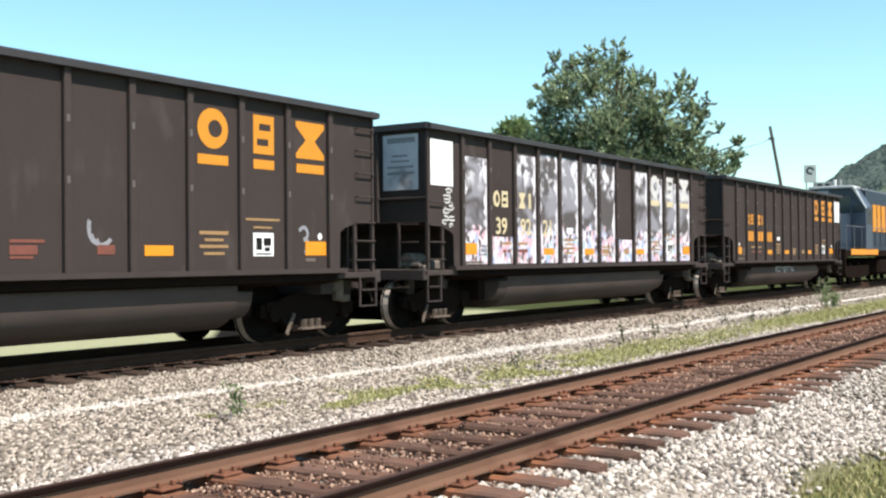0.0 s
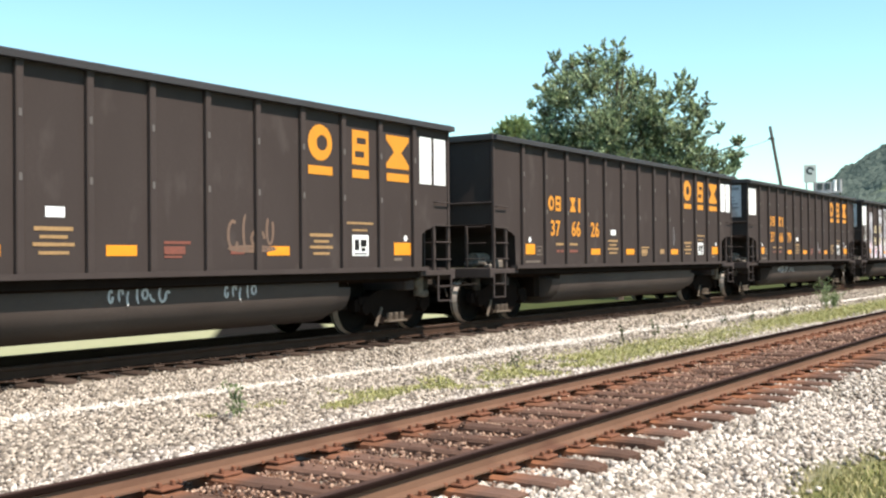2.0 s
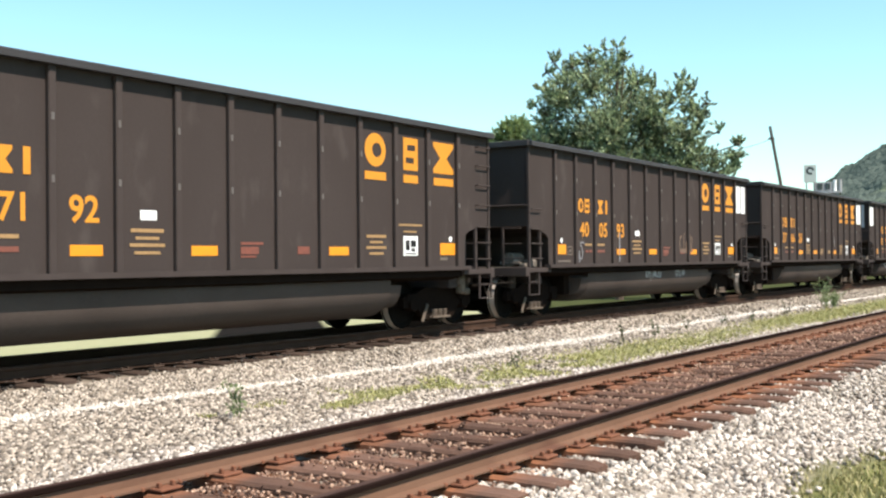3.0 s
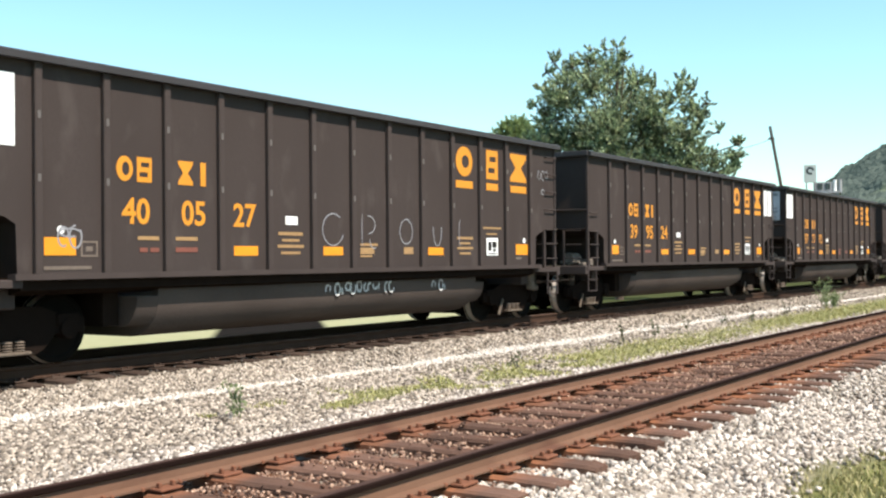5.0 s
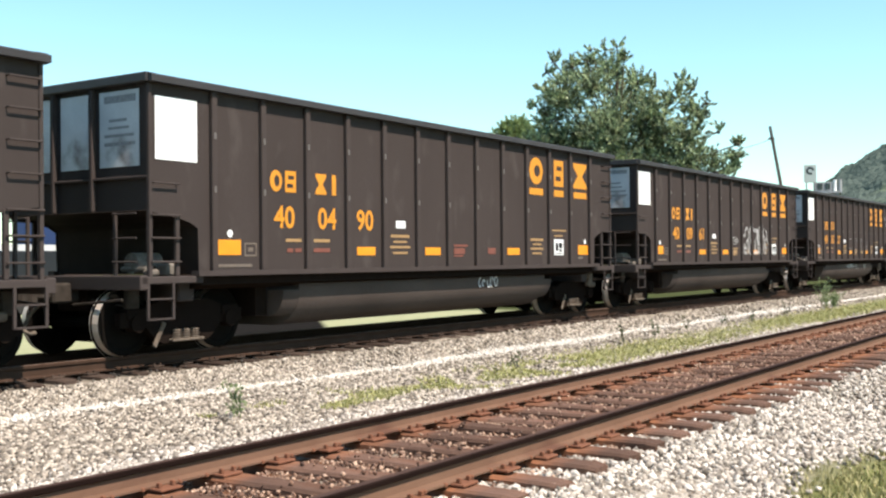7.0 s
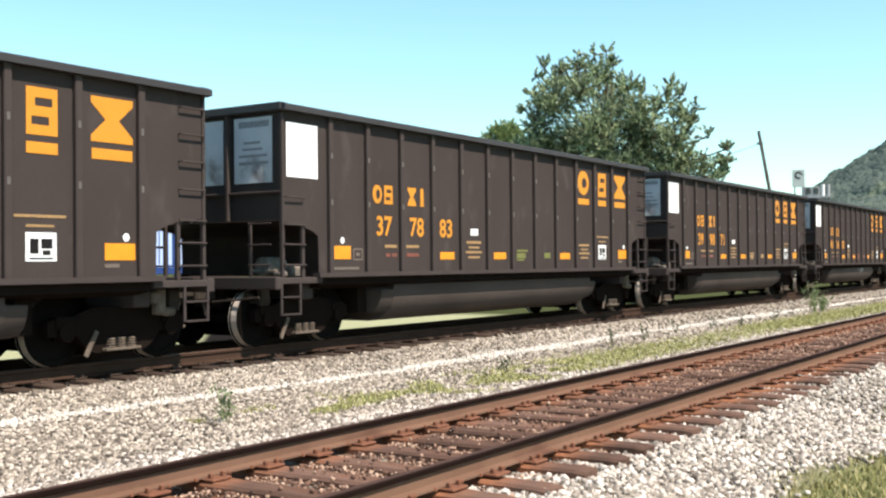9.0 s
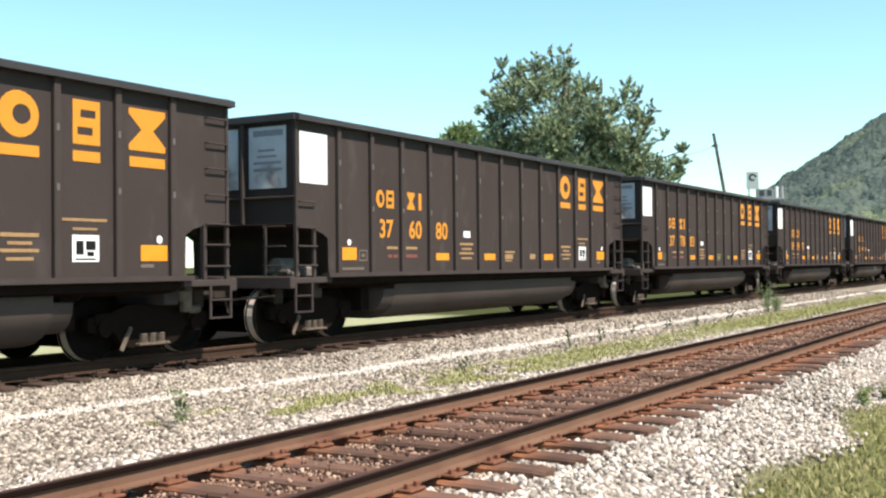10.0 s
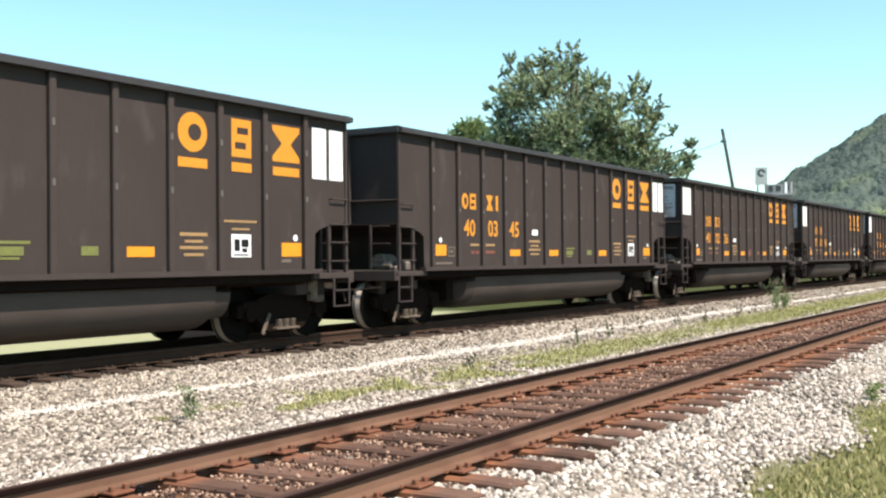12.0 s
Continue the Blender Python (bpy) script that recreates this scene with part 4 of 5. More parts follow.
def build_ballast():
    rng = np.random.default_rng(3)
    # shoulder of the near track and the ground between the tracks; finer cover with distance
    xs, ys = [], []
    for n, x0, x1, y0, y1 in ((24000, 1.0, 12, 1.75, 3.75), (12000, 12, 26, 1.75, 3.75), (6000, 26, 50, 1.75, 3.75), (9000, -6, 2.5, 1.75, 3.75), (9000, -6, 2.5, 5.4, 11.6), (40000, 2.5, 13, 5.4, 9.2), (23000, 2.5, 13, 9.2, 11.6), (26000, 13, 26, 5.4, 11.6), (14000, 26, 60, 5.4, 11.6)):
        a, b = scatter(rng, n, x0, x1, y0, y1)
        keep = b < 11.33 + 0.25 * rng.random(n)
        xs.append(a[keep])
        ys.append(b[keep])
    x, y = np.concatenate(xs), np.concatenate(ys)
    size = rng.uniform(0.011, 0.029, len(x)) * np.where(x > 20, 1.3, 1.0)
    fines = (abs(y - 9.92 + 0.32 * np.clip((x - 6) / 8, 0, 1) - 0.05 * np.sin(x * 0.9)) < 0.10 + 0.16 * rng.random(len(x))) & (rng.random(len(x)) < 0.93)
    verge = (y > 7.0) & (y < 8.4) & (x > 10) & (rng.random(len(x)) < 0.35)
    lawn = (y < 2.12 + 0.22 * np.sin(x * 1.7) + rng.normal(0, 0.10, len(x))) & (rng.random(len(x)) < 0.994)
    keep = ~(fines | verge | lawn)
    x, y, size = x[keep], y[keep], size[keep]
    z = level(y) + size * rng.uniform(0.1, 0.7, len(x))
    old = (y > 6.95 + 0.12 * np.sin(x * 2.3) + rng.normal(0, 0.08, len(x))) | (x < 1.0)
    heap("ballast_stones", rng, x[~old], y[~old], z[~old], size[~old], M_STONE, "pale grey crushed limestone ballast beside the siding")
    heap("weathered_ballast", rng, x[old], y[old], z[old], size[old], M_STONE_MID, "weathered brown-grey ballast between the two tracks")
    # a streak of small pale fines between the tracks
    x = 1.5 + 34 * rng.random(13000) ** 1.4
    y = 9.90 - 0.32 * np.clip((x - 6) / 8, 0, 1) + 0.05 * np.sin(x * 0.9) + 0.04 * np.sin(x * 2.7) + rng.normal(0, 0.15, len(x)) * rng.choice([0.6, 1.0, 1.7], len(x))
    size = rng.uniform(0.006, 0.017, len(x)) * np.where(x > 16, 1.4, 1.0)
    heap("pale_fines", rng, x, y, level(y) + 0.010 + size * 0.5, size, M_FINES, "pale crushed limestone fines in a narrow streak")
    # between and beside the ties of the near track
    x, y = scatter(rng, 90000, -2, 46, 3.34, 5.75)
    size = rng.uniform(0.008, 0.019, len(x)) * np.where(x > 16, 1.3, 1.0)
    under = (np.minimum(abs(y - NEAR_A), abs(y - NEAR_B)) < 0.085) | (rng.random(len(x)) > (y - 3.30) / 0.30)
    x, y, size = x[~under], y[~under], size[~under]
    z = level(y) + 0.010 + size * rng.uniform(0.1, 0.9, len(x))
    on_ties = (rng.random(len(x)) < 0.045) & (y > NEAR_A + 0.2) & (y < NEAR_B - 0.2)
    z[on_ties] = -0.150 + 0.4 * size[on_ties]
    heap("stained_ballast", rng, x, y, z, size, M_STONE_RUST, "rust stained ballast between the siding's ties")
    # dark-coloured stones deepen the shadow below the train
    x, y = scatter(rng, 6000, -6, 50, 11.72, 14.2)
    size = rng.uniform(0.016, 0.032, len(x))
    heap("oily_ballast", rng, x, y, level(y) + size * 0.4, size, M_STONE_SHADE, "ballast under the train, coloured dark for its shade")


build_ballast()


# ======== grass and weeds ========
def blades(name, rng, x, y, height, material, label, lean=0.5, width=0.008, category="grass"):
    n = len(x)
    a = rng.uniform(0, 2 * math.pi, n)
    d = np.stack([np.cos(a), np.sin(a), np.zeros(n)], 1)
    base = np.stack([x, y, level(y) - 0.01], 1)
    side = np.stack([-np.sin(a), np.cos(a), np.zeros(n)], 1) * width * rng.uniform(0.7, 1.5, (n, 1))
    tip = base + d * (height * lean * rng.uniform(0.2, 1.0, n))[:, None] + np.array([0, 0, 1]) * height[:, None]
    mid = base * 0.5 + tip * 0.5 + np.array([0, 0, 0.12]) * height[:, None]
    v = np.stack([base - side, base + side, mid + side * 0.7, mid - side * 0.7, tip, tip], 1)
    v[:, 4] -= side * 0.12
    v[:, 5] += side * 0.12
    f = np.array([(0, 1, 2, 3), (3, 2, 5, 4)])
    faces = (f[None] + 6 * np.arange(n)[:, None, None]).reshape(-1, 4)
    return tagged(new(name, raw_mesh(name, v.reshape(-1, 3), faces, material)), label, category, kind="stuff")


def build_grass():
    rng = np.random.default_rng(8)
    x, y = scatter(rng, 95000, -2, 34, -1.5, 2.45)
    edge = y < 2.10 + 0.20 * np.sin(x * 1.7) + 0.13 * np.sin(x * 4.1) + rng.normal(0, 0.13, len(x))
    x, y = x[edge], y[edge]
    blades("verge_grass", rng, x, y, rng.uniform(0.02, 0.065, len(x)), M_DRY, "short sunlit yellow-green verge grass", lean=0.9, width=0.007)
    x, y = 8 + 62 * rng.random(72000) ** 1.5, 7.55 + rng.normal(0, 0.42, 72000)
    patch = np.array([noise.noise((a * 0.9, b * 1.5, 4.0)) for a, b in zip(x, y)])
    keep = (patch > 0.34 - np.clip((x - 8) / 13, 0, 1.2)) & (y < 8.8) & (y > 6.6)
    x, y = x[keep], y[keep]
    blades("strip_grass", rng, x, y, rng.uniform(0.025, 0.085, len(x)) * np.where(x > 25, 1.3, 1.0), M_STRIP, "sparse dry grass in the gravel between tracks", lean=0.8, width=0.010)


build_grass()


def leaf_cloud(rng, centres, dirs, leaf, count, spread, droop, facing=0.0):
    """Sprays of leaflets along short twigs; returns vertices and faces."""
    n = len(centres)
    t = np.linspace(0.15, 1.0, count)
    p = centres[:, None] + dirs[:, None] * t[None, :, None] * spread + rng.normal(0, 0.055 * spread, (n, count, 3))
    p[..., 2] -= droop * spread * t[None] ** 2
    p = p.reshape(-1, 3)
    m = len(p)
    u = rng.normal(size=(m, 3))
    u /= np.linalg.norm(u, axis=1, keepdims=True)
    if facing:
        # broad clumps that lie along the outside of a crown
        out = np.repeat(dirs, count, axis=0) * facing + np.array([-0.3, -0.5, 0.8])
        u -= out * (np.sum(u * out, 1, keepdims=True) / np.sum(out * out, 1, keepdims=True))
        w = np.cross(u, out)
    else:
        w = np.cross(u, rng.normal(size=(m, 3)))
    w /= np.linalg.norm(w, axis=1, keepdims=True)
    s = leaf * rng.uniform(0.6, 1.35, (m, 1))
    v = np.stack([p - u * s, p + w * s * 0.42, p + u * s, p - w * s * 0.42], 1).reshape(-1, 3)
    return v, np.arange(4 * m).reshape(-1, 4)


def fingers(rng, base, axis, reach, leaf, count=24):
    """Spindle-shaped sprays: leaves set close round an upswept twig and pointing along it."""
    n = len(base)
    t = np.linspace(0.05, 1.0, count)
    a = rng.normal(size=(n, 3))
    a -= axis * np.sum(a * axis, 1, keepdims=True)
    a /= np.linalg.norm(a, axis=1, keepdims=True)
    b = np.cross(axis, a)
    turn = rng.uniform(0, 2 * math.pi, (n, count))
    ring = a[:, None] * np.cos(turn)[..., None] + b[:, None] * np.sin(turn)[..., None]
    wide = 0.025 + 0.050 * np.sin(np.pi * np.minimum(1.0, 0.25 + 0.75 * t))
    p = (base[:, None] + axis[:, None] * (t[None, :, None] * reach[:, None, None]) + ring * (wide[None, :, None] * np.clip(reach, 0.3, 1.0)[:, None, None])).reshape(-1, 3)
    u = (0.9 * axis[:, None] + 0.6 * ring + rng.normal(0, 0.25, (n, count, 3))).reshape(-1, 3)
    u /= np.linalg.norm(u, axis=1, keepdims=True)
    w = np.cross(u, rng.normal(size=u.shape))
    w /= np.linalg.norm(w, axis=1, keepdims=True)
    s = leaf * rng.uniform(0.7, 1.3, (len(p), 1))
    v = np.stack([p - u * s * 0.5, p + w * s * 0.40, p + u * s * 1.2, p - w * s * 0.40], 1).reshape(-1, 3)
    return v, np.arange(4 * len(p)).reshape(-1, 4)


def tree(name, label, base, right, lobes, material, twigs, leaf, spread, seed, trunk_r):
    """A trunk with limbs that reach each lobe of the crown, and sprays of leaves round the lobes."""
    rng = np.random.default_rng(seed)
    thing = tagged(new(name), label, "tree")
    thing.location = base
    right = Vector((*right, 0))
    back = Vector((-right.y, right.x, 0))
    top = max(v for _, v, _, _ in lobes)
    bm = bmesh.new()
    fork = Vector((0, 0, top * 0.32))
    rod(bm, (0, 0, -0.3), fork, trunk_r, 10, trunk_r * 0.72)
    rod(bm, fork, (0.1, 0.05, top * 0.86), trunk_r * 0.7, 8, 0.05)
    centres, radii = [], []
    for u, v, r, d in lobes:
        c = right * u + back * d + Vector((0, 0, v))
        start = fork.lerp(Vector((0, 0, top * 0.75)), min(1.0, max(0.0, (v - top * 0.4) / top)))
        mid = start.lerp(c, 0.55) + Vector((0, 0, 0.25))
        rod(bm, start, mid, trunk_r * 0.24, 6, trunk_r * 0.15)
        rod(bm, mid, c, trunk_r * 0.15, 6, 0.025)
        for k in range(7):
            o = Vector(rng.normal(size=3)).normalized() * r * 0.85
            rod(bm, c, c + o, 0.035, 5, 0.012)
        centres.append(c)
        radii.append(r)
    part("trunk", bm, M_BARK, thing)
    w = np.array(radii) ** 1.6
    pick = rng.choice(len(centres), twigs, p=w / w.sum())
    c, r = np.array([tuple(k) for k in centres])[pick], np.array(radii)[pick]
    d = rng.normal(size=(twigs, 3))
    d /= np.linalg.norm(d, axis=1, keepdims=True)
    p = c + d * (r * rng.uniform(0.15, 0.95, twigs))[:, None]
    out = 0.9 * d + rng.normal(0, 0.22, (twigs, 3)) + np.array([0, 0, 0.75])
    out /= np.linalg.norm(out, axis=1, keepdims=True)
    reach = np.minimum(spread, 0.24 + 0.6 * r) * rng.uniform(0.75, 1.25, twigs)
    v, f = fingers(rng, p, out, reach, leaf)
    heart = np.where(np.array(radii) > 0.6, w, 0.0)
    inner = rng.choice(len(centres), twigs, p=heart / heart.sum())
    d = rng.normal(size=(len(inner), 3))
    d /= np.linalg.norm(d, axis=1, keepdims=True)
    q = np.array([tuple(k) for k in centres])[inner] + d * (np.array(radii)[inner] * rng.uniform(0.0, 0.75, len(inner)))[:, None]
    v2, f2 = leaf_cloud(rng, q, d, leaf * 1.25, 2, leaf * 2, 0.0)
    v, f = np.concatenate([v, v2]), np.concatenate([f, f2 + len(v)])
    tagged(part("crown", raw_mesh("crown", v, f, material), None, thing), kind="stuff")
    return thing


def lateral(az):
    a = radians(az)
    return (math.sin(a), -math.cos(a))


def build_trees():
    s, zc = 41.2, 1.9
    lobes = [((px - 1095) / s, (457 - py) / s + 1.867 if r < 13 else (460 - py) / s + 1.867, 0.80 * r / s, d) for px, py, r, d in (
        (1080, 128, 28, 0.2), (1052, 158, 34, -0.6), (1004, 140, 24, 0.5), (1002, 182, 38, -0.4), (1104, 176, 40, 0.8), (1198, 180, 24, -0.3), (1156, 208, 38, -0.9), (1228, 208, 24, 0.4), (1080, 235, 55, -1.0), (972, 205, 24, 0.6),
        (988, 250, 46, 0.3), (1216, 252, 36, -0.2), (1160, 280, 50, 0.5), (1010, 300, 50, 0.4), (1100, 300, 60, -0.4), (1240, 290, 30, 0.2), (1200, 310, 50, 0.3), (950, 280, 40, 0.2), (1040, 250, 50, 0.6), (1150, 240, 45, 0.4), (1268, 310, 26, 0.0),
        (1044, 112, 14, -0.2), (984, 104, 11, 0.1), (970, 120, 8, 0.2), (1016, 112, 9, 0.0), (1050, 86, 8, -0.1), (1074, 84, 9, 0.2), (1096, 82, 8, 0.0), (1108, 104, 9, 0.1), (1128, 128, 9, 0.3), (1162, 152, 9, -0.2), (1208, 146, 10, 0.1),
        (1226, 162, 8, -0.1), (1250, 186, 9, 0.2), (1240, 212, 9, 0.0), (1270, 236, 9, 0.2), (1304, 260, 8, 0.1), (1302, 280, 10, 0.1), (1292, 305, 12, 0.2), (962, 152, 9, 0.1), (950, 184, 9, -0.2), (1036, 136, 18, 0.9), (1130, 158, 22, -0.8))]
    tree("shade_tree", "broad dark green leafy tree behind the train", (43.27, 19.48, -0.62), lateral(24.24), lobes, M_LEAF, 2300, 0.085, 0.76, 4, 0.20)
    s2 = 30.0
    lobes = [((px - 905) / s2, (452 - py) / s2 + zc, r / s2, d) for px, py, r, d in ((905, 235, 26, 0.0), (885, 262, 24, 0.4), (935, 260, 30, -0.3), (915, 300, 40, 0.2), (870, 300, 25, 0.0), (862, 262, 20, 0.3), (950, 275, 30, 0.0), (925, 228, 18, 0.2))]
    tree("pale_tree", "smaller light green tree beside the dark one", (55.79, 31.97, -0.62), lateral(29.81), lobes, M_LEAF_LIGHT, 900, 0.12, 0.6, 5, 0.2)
    lobes = [((px - 332) / s2, (440 - py) / s2 + zc, r / s2, d) for px, py, r, d in ((332, 165, 16, 0.0), (325, 200, 26, 0.2), (345, 225, 30, -0.3), (335, 280, 45, 0.0))]
    tree("far_tree", "dark green tree standing beyond the train", (43.58, 46.04, -0.62), lateral(46.57), lobes, M_LEAF, 800, 0.12, 0.6, 6, 0.22)


build_trees()


def weed(x, y, h, seed, label, stems=5, leafage=None):
    leafage = leafage or M_WEED
    rng = np.random.default_rng(seed)
    thing = tagged(new("weed"), label, "weed", "weeds in the gravel")
    thing.location = (x, y, ground_z(y) - 0.01)
    cs, ds = [], []
    for k in range(stems):
        bm = bmesh.new()
        tip = Vector((rng.normal(0, 0.16) * h, rng.normal(0, 0.16) * h, h * rng.uniform(0.65, 1.0)))
        rod(bm, (rng.normal(0, 0.02), rng.normal(0, 0.02), 0), tip, 0.006, 5, 0.003)
        part("stem", bm, leafage, thing)
        for q in np.linspace(0.25, 1.0, 9):
            cs.append(tuple(tip * q))
            d = rng.normal(size=3)
            ds.append(d / np.linalg.norm(d))
    v, f = leaf_cloud(rng, np.array(cs), np.array(ds), 0.030, 4, 0.07 + 0.06 * h, 0.1)
    tagged(part("leaves", raw_mesh("leaves", v, f, leafage), None, thing), kind="stuff")


weed(8.16, 7.92, 0.44, 1, "leafy dark green weed growing in the gravel", 3)
for k, (x, y, h) in enumerate(((14.22, 8.10, 0.24), (19.07, 8.49, 0.42), (20.7, 8.54, 0.42), (22.9, 8.7, 0.40), (24.56, 8.5, 0.42), (26.5, 8.4, 0.34), (30.0, 8.6, 0.40))):
    weed(x, y, h, 20 + k, "thin dark upright weed stalk in the gravel", 2, M_STALK)
for k, (x, y, h) in enumerate(((34.4, 8.65, 0.95), (35.1, 8.8, 0.80), (34.8, 8.5, 0.55), (35.7, 8.7, 0.5))):
    weed(x, y, h, 40 + k, "tall bushy weed beside the track", 9)
for k, (x, y, h) in enumerate(((13.0, 2.2, 0.22), (13.6, 2.05, 0.2), (13.3, 1.85, 0.2))):
    weed(x, y, h, 60 + k, "low leafy light green weed at the grass edge", 5, M_WEEDLIGHT)


# ======== wooded hill ========
def hill_height(az, r):
    top = float(np.interp(az, [-30, -12, -1.5, 4.3, 9.0, 10.16, 11.31, 12.47, 13.24, 14.0, 15.16, 16.9], [60, 120, 138, 114, 84, 76, 67, 57, 50, 42, 26, 3]))
    return top * float(np.interp(r, [450, 550, 675, 760, 865, 1160, 1580], [0.0, 0.10, 0.62, 1.0, 1.02, 0.7, 0.0]))


def build_hill():
    azs, rs = np.linspace(-30, 17, 95), np.array([450, 505, 570, 632, 696, 760, 845, 1000, 1210, 1580])
    v = np.array([(r * math.cos(radians(a)), r * math.sin(radians(a)), -0.8 + hill_height(a, r)) for a in azs for r in rs])
    nr = len(rs)
    i, j = np.meshgrid(np.arange(len(azs) - 1), np.arange(nr - 1), indexing="ij")
    k = (i * nr + j).ravel()
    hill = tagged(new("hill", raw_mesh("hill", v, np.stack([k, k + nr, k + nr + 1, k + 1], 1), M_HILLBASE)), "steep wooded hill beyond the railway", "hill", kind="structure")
    rng = np.random.default_rng(12)
    # the canopy: a closed cover of rounded crowns over the slope
    azs, rs = np.linspace(0.0, 16.8, 240), np.linspace(452, 815, 290)
    v = np.empty((len(azs), len(rs), 3))
    for i, a in enumerate(azs):
        for j, r in enumerate(rs):
            x, y = r * math.cos(radians(a)), r * math.sin(radians(a))
            h = hill_height(a, r)
            d = noise.voronoi((x / 9.5, y / 9.5, 0.0))[0][0]
            size = 4.2 + 3.0 * noise.noise((x / 14, y / 14, 3.0))
            v[i, j] = (x, y, h - 1.0 + min(4.5, h * 0.3) + min(1.0, h / 6) * (size * math.sqrt(max(0.0, 1.0 - d * d * 1.2)) + 1.3 * noise.noise((x / 2.4, y / 2.4, 1.0)) + 4.5 * noise.noise((x / 34, y / 34, 5.0))))
    nr = len(rs)
    i, j = np.meshgrid(np.arange(len(azs) - 1), np.arange(nr - 1), indexing="ij")
    k = (i * nr + j).ravel()
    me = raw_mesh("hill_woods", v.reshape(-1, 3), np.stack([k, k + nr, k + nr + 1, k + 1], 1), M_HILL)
    me.polygons.foreach_set("use_smooth", [True] * len(me.polygons))
    tagged(new("hill_woods", me), "hazy green woods covering the hillside", "woods", kind="stuff")
    pts, dirs = [], []
    for a, q in zip(rng.uniform(2, 15.5, 420), rng.uniform(300, 400, 420)):
        h = rng.uniform(6, 13) * float(np.interp(a, [2, 9, 12.5, 15.5], [1.3, 1.1, 0.8, 0.5]))
        for m in range(16):
            d = rng.normal(size=3)
            d /= np.linalg.norm(d)
            pts.append((q * math.cos(radians(a)) + d[0] * h * 0.4, q * math.sin(radians(a)) + d[1] * h * 0.4, h * 0.55 + d[2] * h * 0.45))
            dirs.append(d)
    v, f = leaf_cloud(rng, np.array(pts), np.array(dirs), 0.7, 6, 1.6, 0.1, 0.6)
    tagged(new("valley_woods", raw_mesh("valley_woods", v, f, M_LEAF_LIGHT)), "green trees at the foot of the hill", "woods", kind="stuff")


build_hill()


# ======== beyond the train ========
M_SIGN = mat("sign_face", (0.52, 0.55, 0.53), (0.42, 0.45, 0.44), rough=0.5, scale=2, fine=10)
M_SIGNMARK = mat("sign_mark", (0.06, 0.07, 0.07), rough=0.6)
M_WALL = mat("grey_wall", (0.33, 0.33, 0.34), (0.26, 0.26, 0.27), rough=0.8, scale=1, fine=10)
M_GLASS = mat("dark_window", (0.03, 0.035, 0.04), rough=0.1, scale=1)
M_CANVAS = mat("pale_blue_siding", (0.42, 0.53, 0.80), (0.36, 0.46, 0.72), rough=0.5, scale=2, fine=20)
M_BLUE = mat("deep_blue_paint", (0.016, 0.045, 0.18), (0.013, 0.035, 0.14), rough=0.5, scale=2)
M_VAN = mat("weathered_van_paint", (0.58, 0.59, 0.60), (0.42, 0.43, 0.44), rough=0.5, scale=2, fine=12, third=(0.12, 0.12, 0.125), third_cover=0.60, third_scale=1.6)
M_SMEAR = mat("rusty_smeared_paint", (0.17, 0.10, 0.065), (0.085, 0.062, 0.052), rough=0.8, scale=9, fine=50, bump=0.02)
M_RUBBER = mat("tyre_rubber", (0.02, 0.02, 0.02), rough=0.9)
M_LOCO = mat("locomotive_blue", (0.020, 0.032, 0.055), (0.015, 0.025, 0.045), rough=0.5, scale=1.5, fine=20)
M_LOCOCAB = mat("cab_blue_grey", (0.055, 0.072, 0.10), (0.045, 0.058, 0.082), rough=0.5, scale=1.5, fine=20)
M_LOCOPALE = mat("cab_roof_grey", (0.55, 0.56, 0.57), (0.45, 0.46, 0.47), rough=0.5, scale=1.5, fine=20)
M_LOCOGREY = mat("locomotive_grey", (0.12, 0.13, 0.15), (0.09, 0.10, 0.115), rough=0.55, scale=1.5, fine=20)


def polar(px_az, dist):
    a = radians(px_az)
    return dist * math.cos(a), dist * math.sin(a)


def build_pole():
    x, y = polar(16.72, 94.9)
    r = Vector((*lateral(16.72), 0))
    pole = tagged(new("utility_pole"), "dark wooden utility pole leaning to one side", "utility pole")
    pole.location = (x, y, -0.62)
    foot, top = r * 2.25, r * 0.15 + Vector((0, 0, 12.75))
    bm = bmesh.new()
    rod(bm, foot, top, 0.17, 10, 0.12)
    part("pole", bm, M_POLE, pole)
    bm = bmesh.new()
    box(bm, -0.06, 0.06, -0.25, 0.25, -0.1, 0.1, bevel=0.02)
    part("wire_bracket", bm, M_POLE, pole, at=Matrix.Translation(top - Vector((0, 0, 1.05)) + r * 0.1))
    a = Vector((x, y, -0.62)) + top - Vector((0, 0, 1.05)) + r * 0.1
    b = Vector((50.8, 21.3, 6.2))
    bm = bmesh.new()
    rings = []
    for k in range(13):
        q = k / 12
        p = a.lerp(b, q) - Vector((0, 0, 1.2 * 4 * q * (1 - q) * 0.35))
        rings.append([bm.verts.new(p + r * (0.022 * math.cos(1.2566 * m)) + Vector((0, 0, 0.022 * math.sin(1.2566 * m)))) for m in range(5)])
    for one, two in zip(rings, rings[1:]):
        for m in range(5):
            bm.faces.new((one[m], one[(m + 1) % 5], two[(m + 1) % 5], two[m]))
    tagged(new("overhead_wire", mesh_of("overhead_wire", bm, M_POLE)), "thin sagging overhead wire from the pole", "wire")


build_pole()


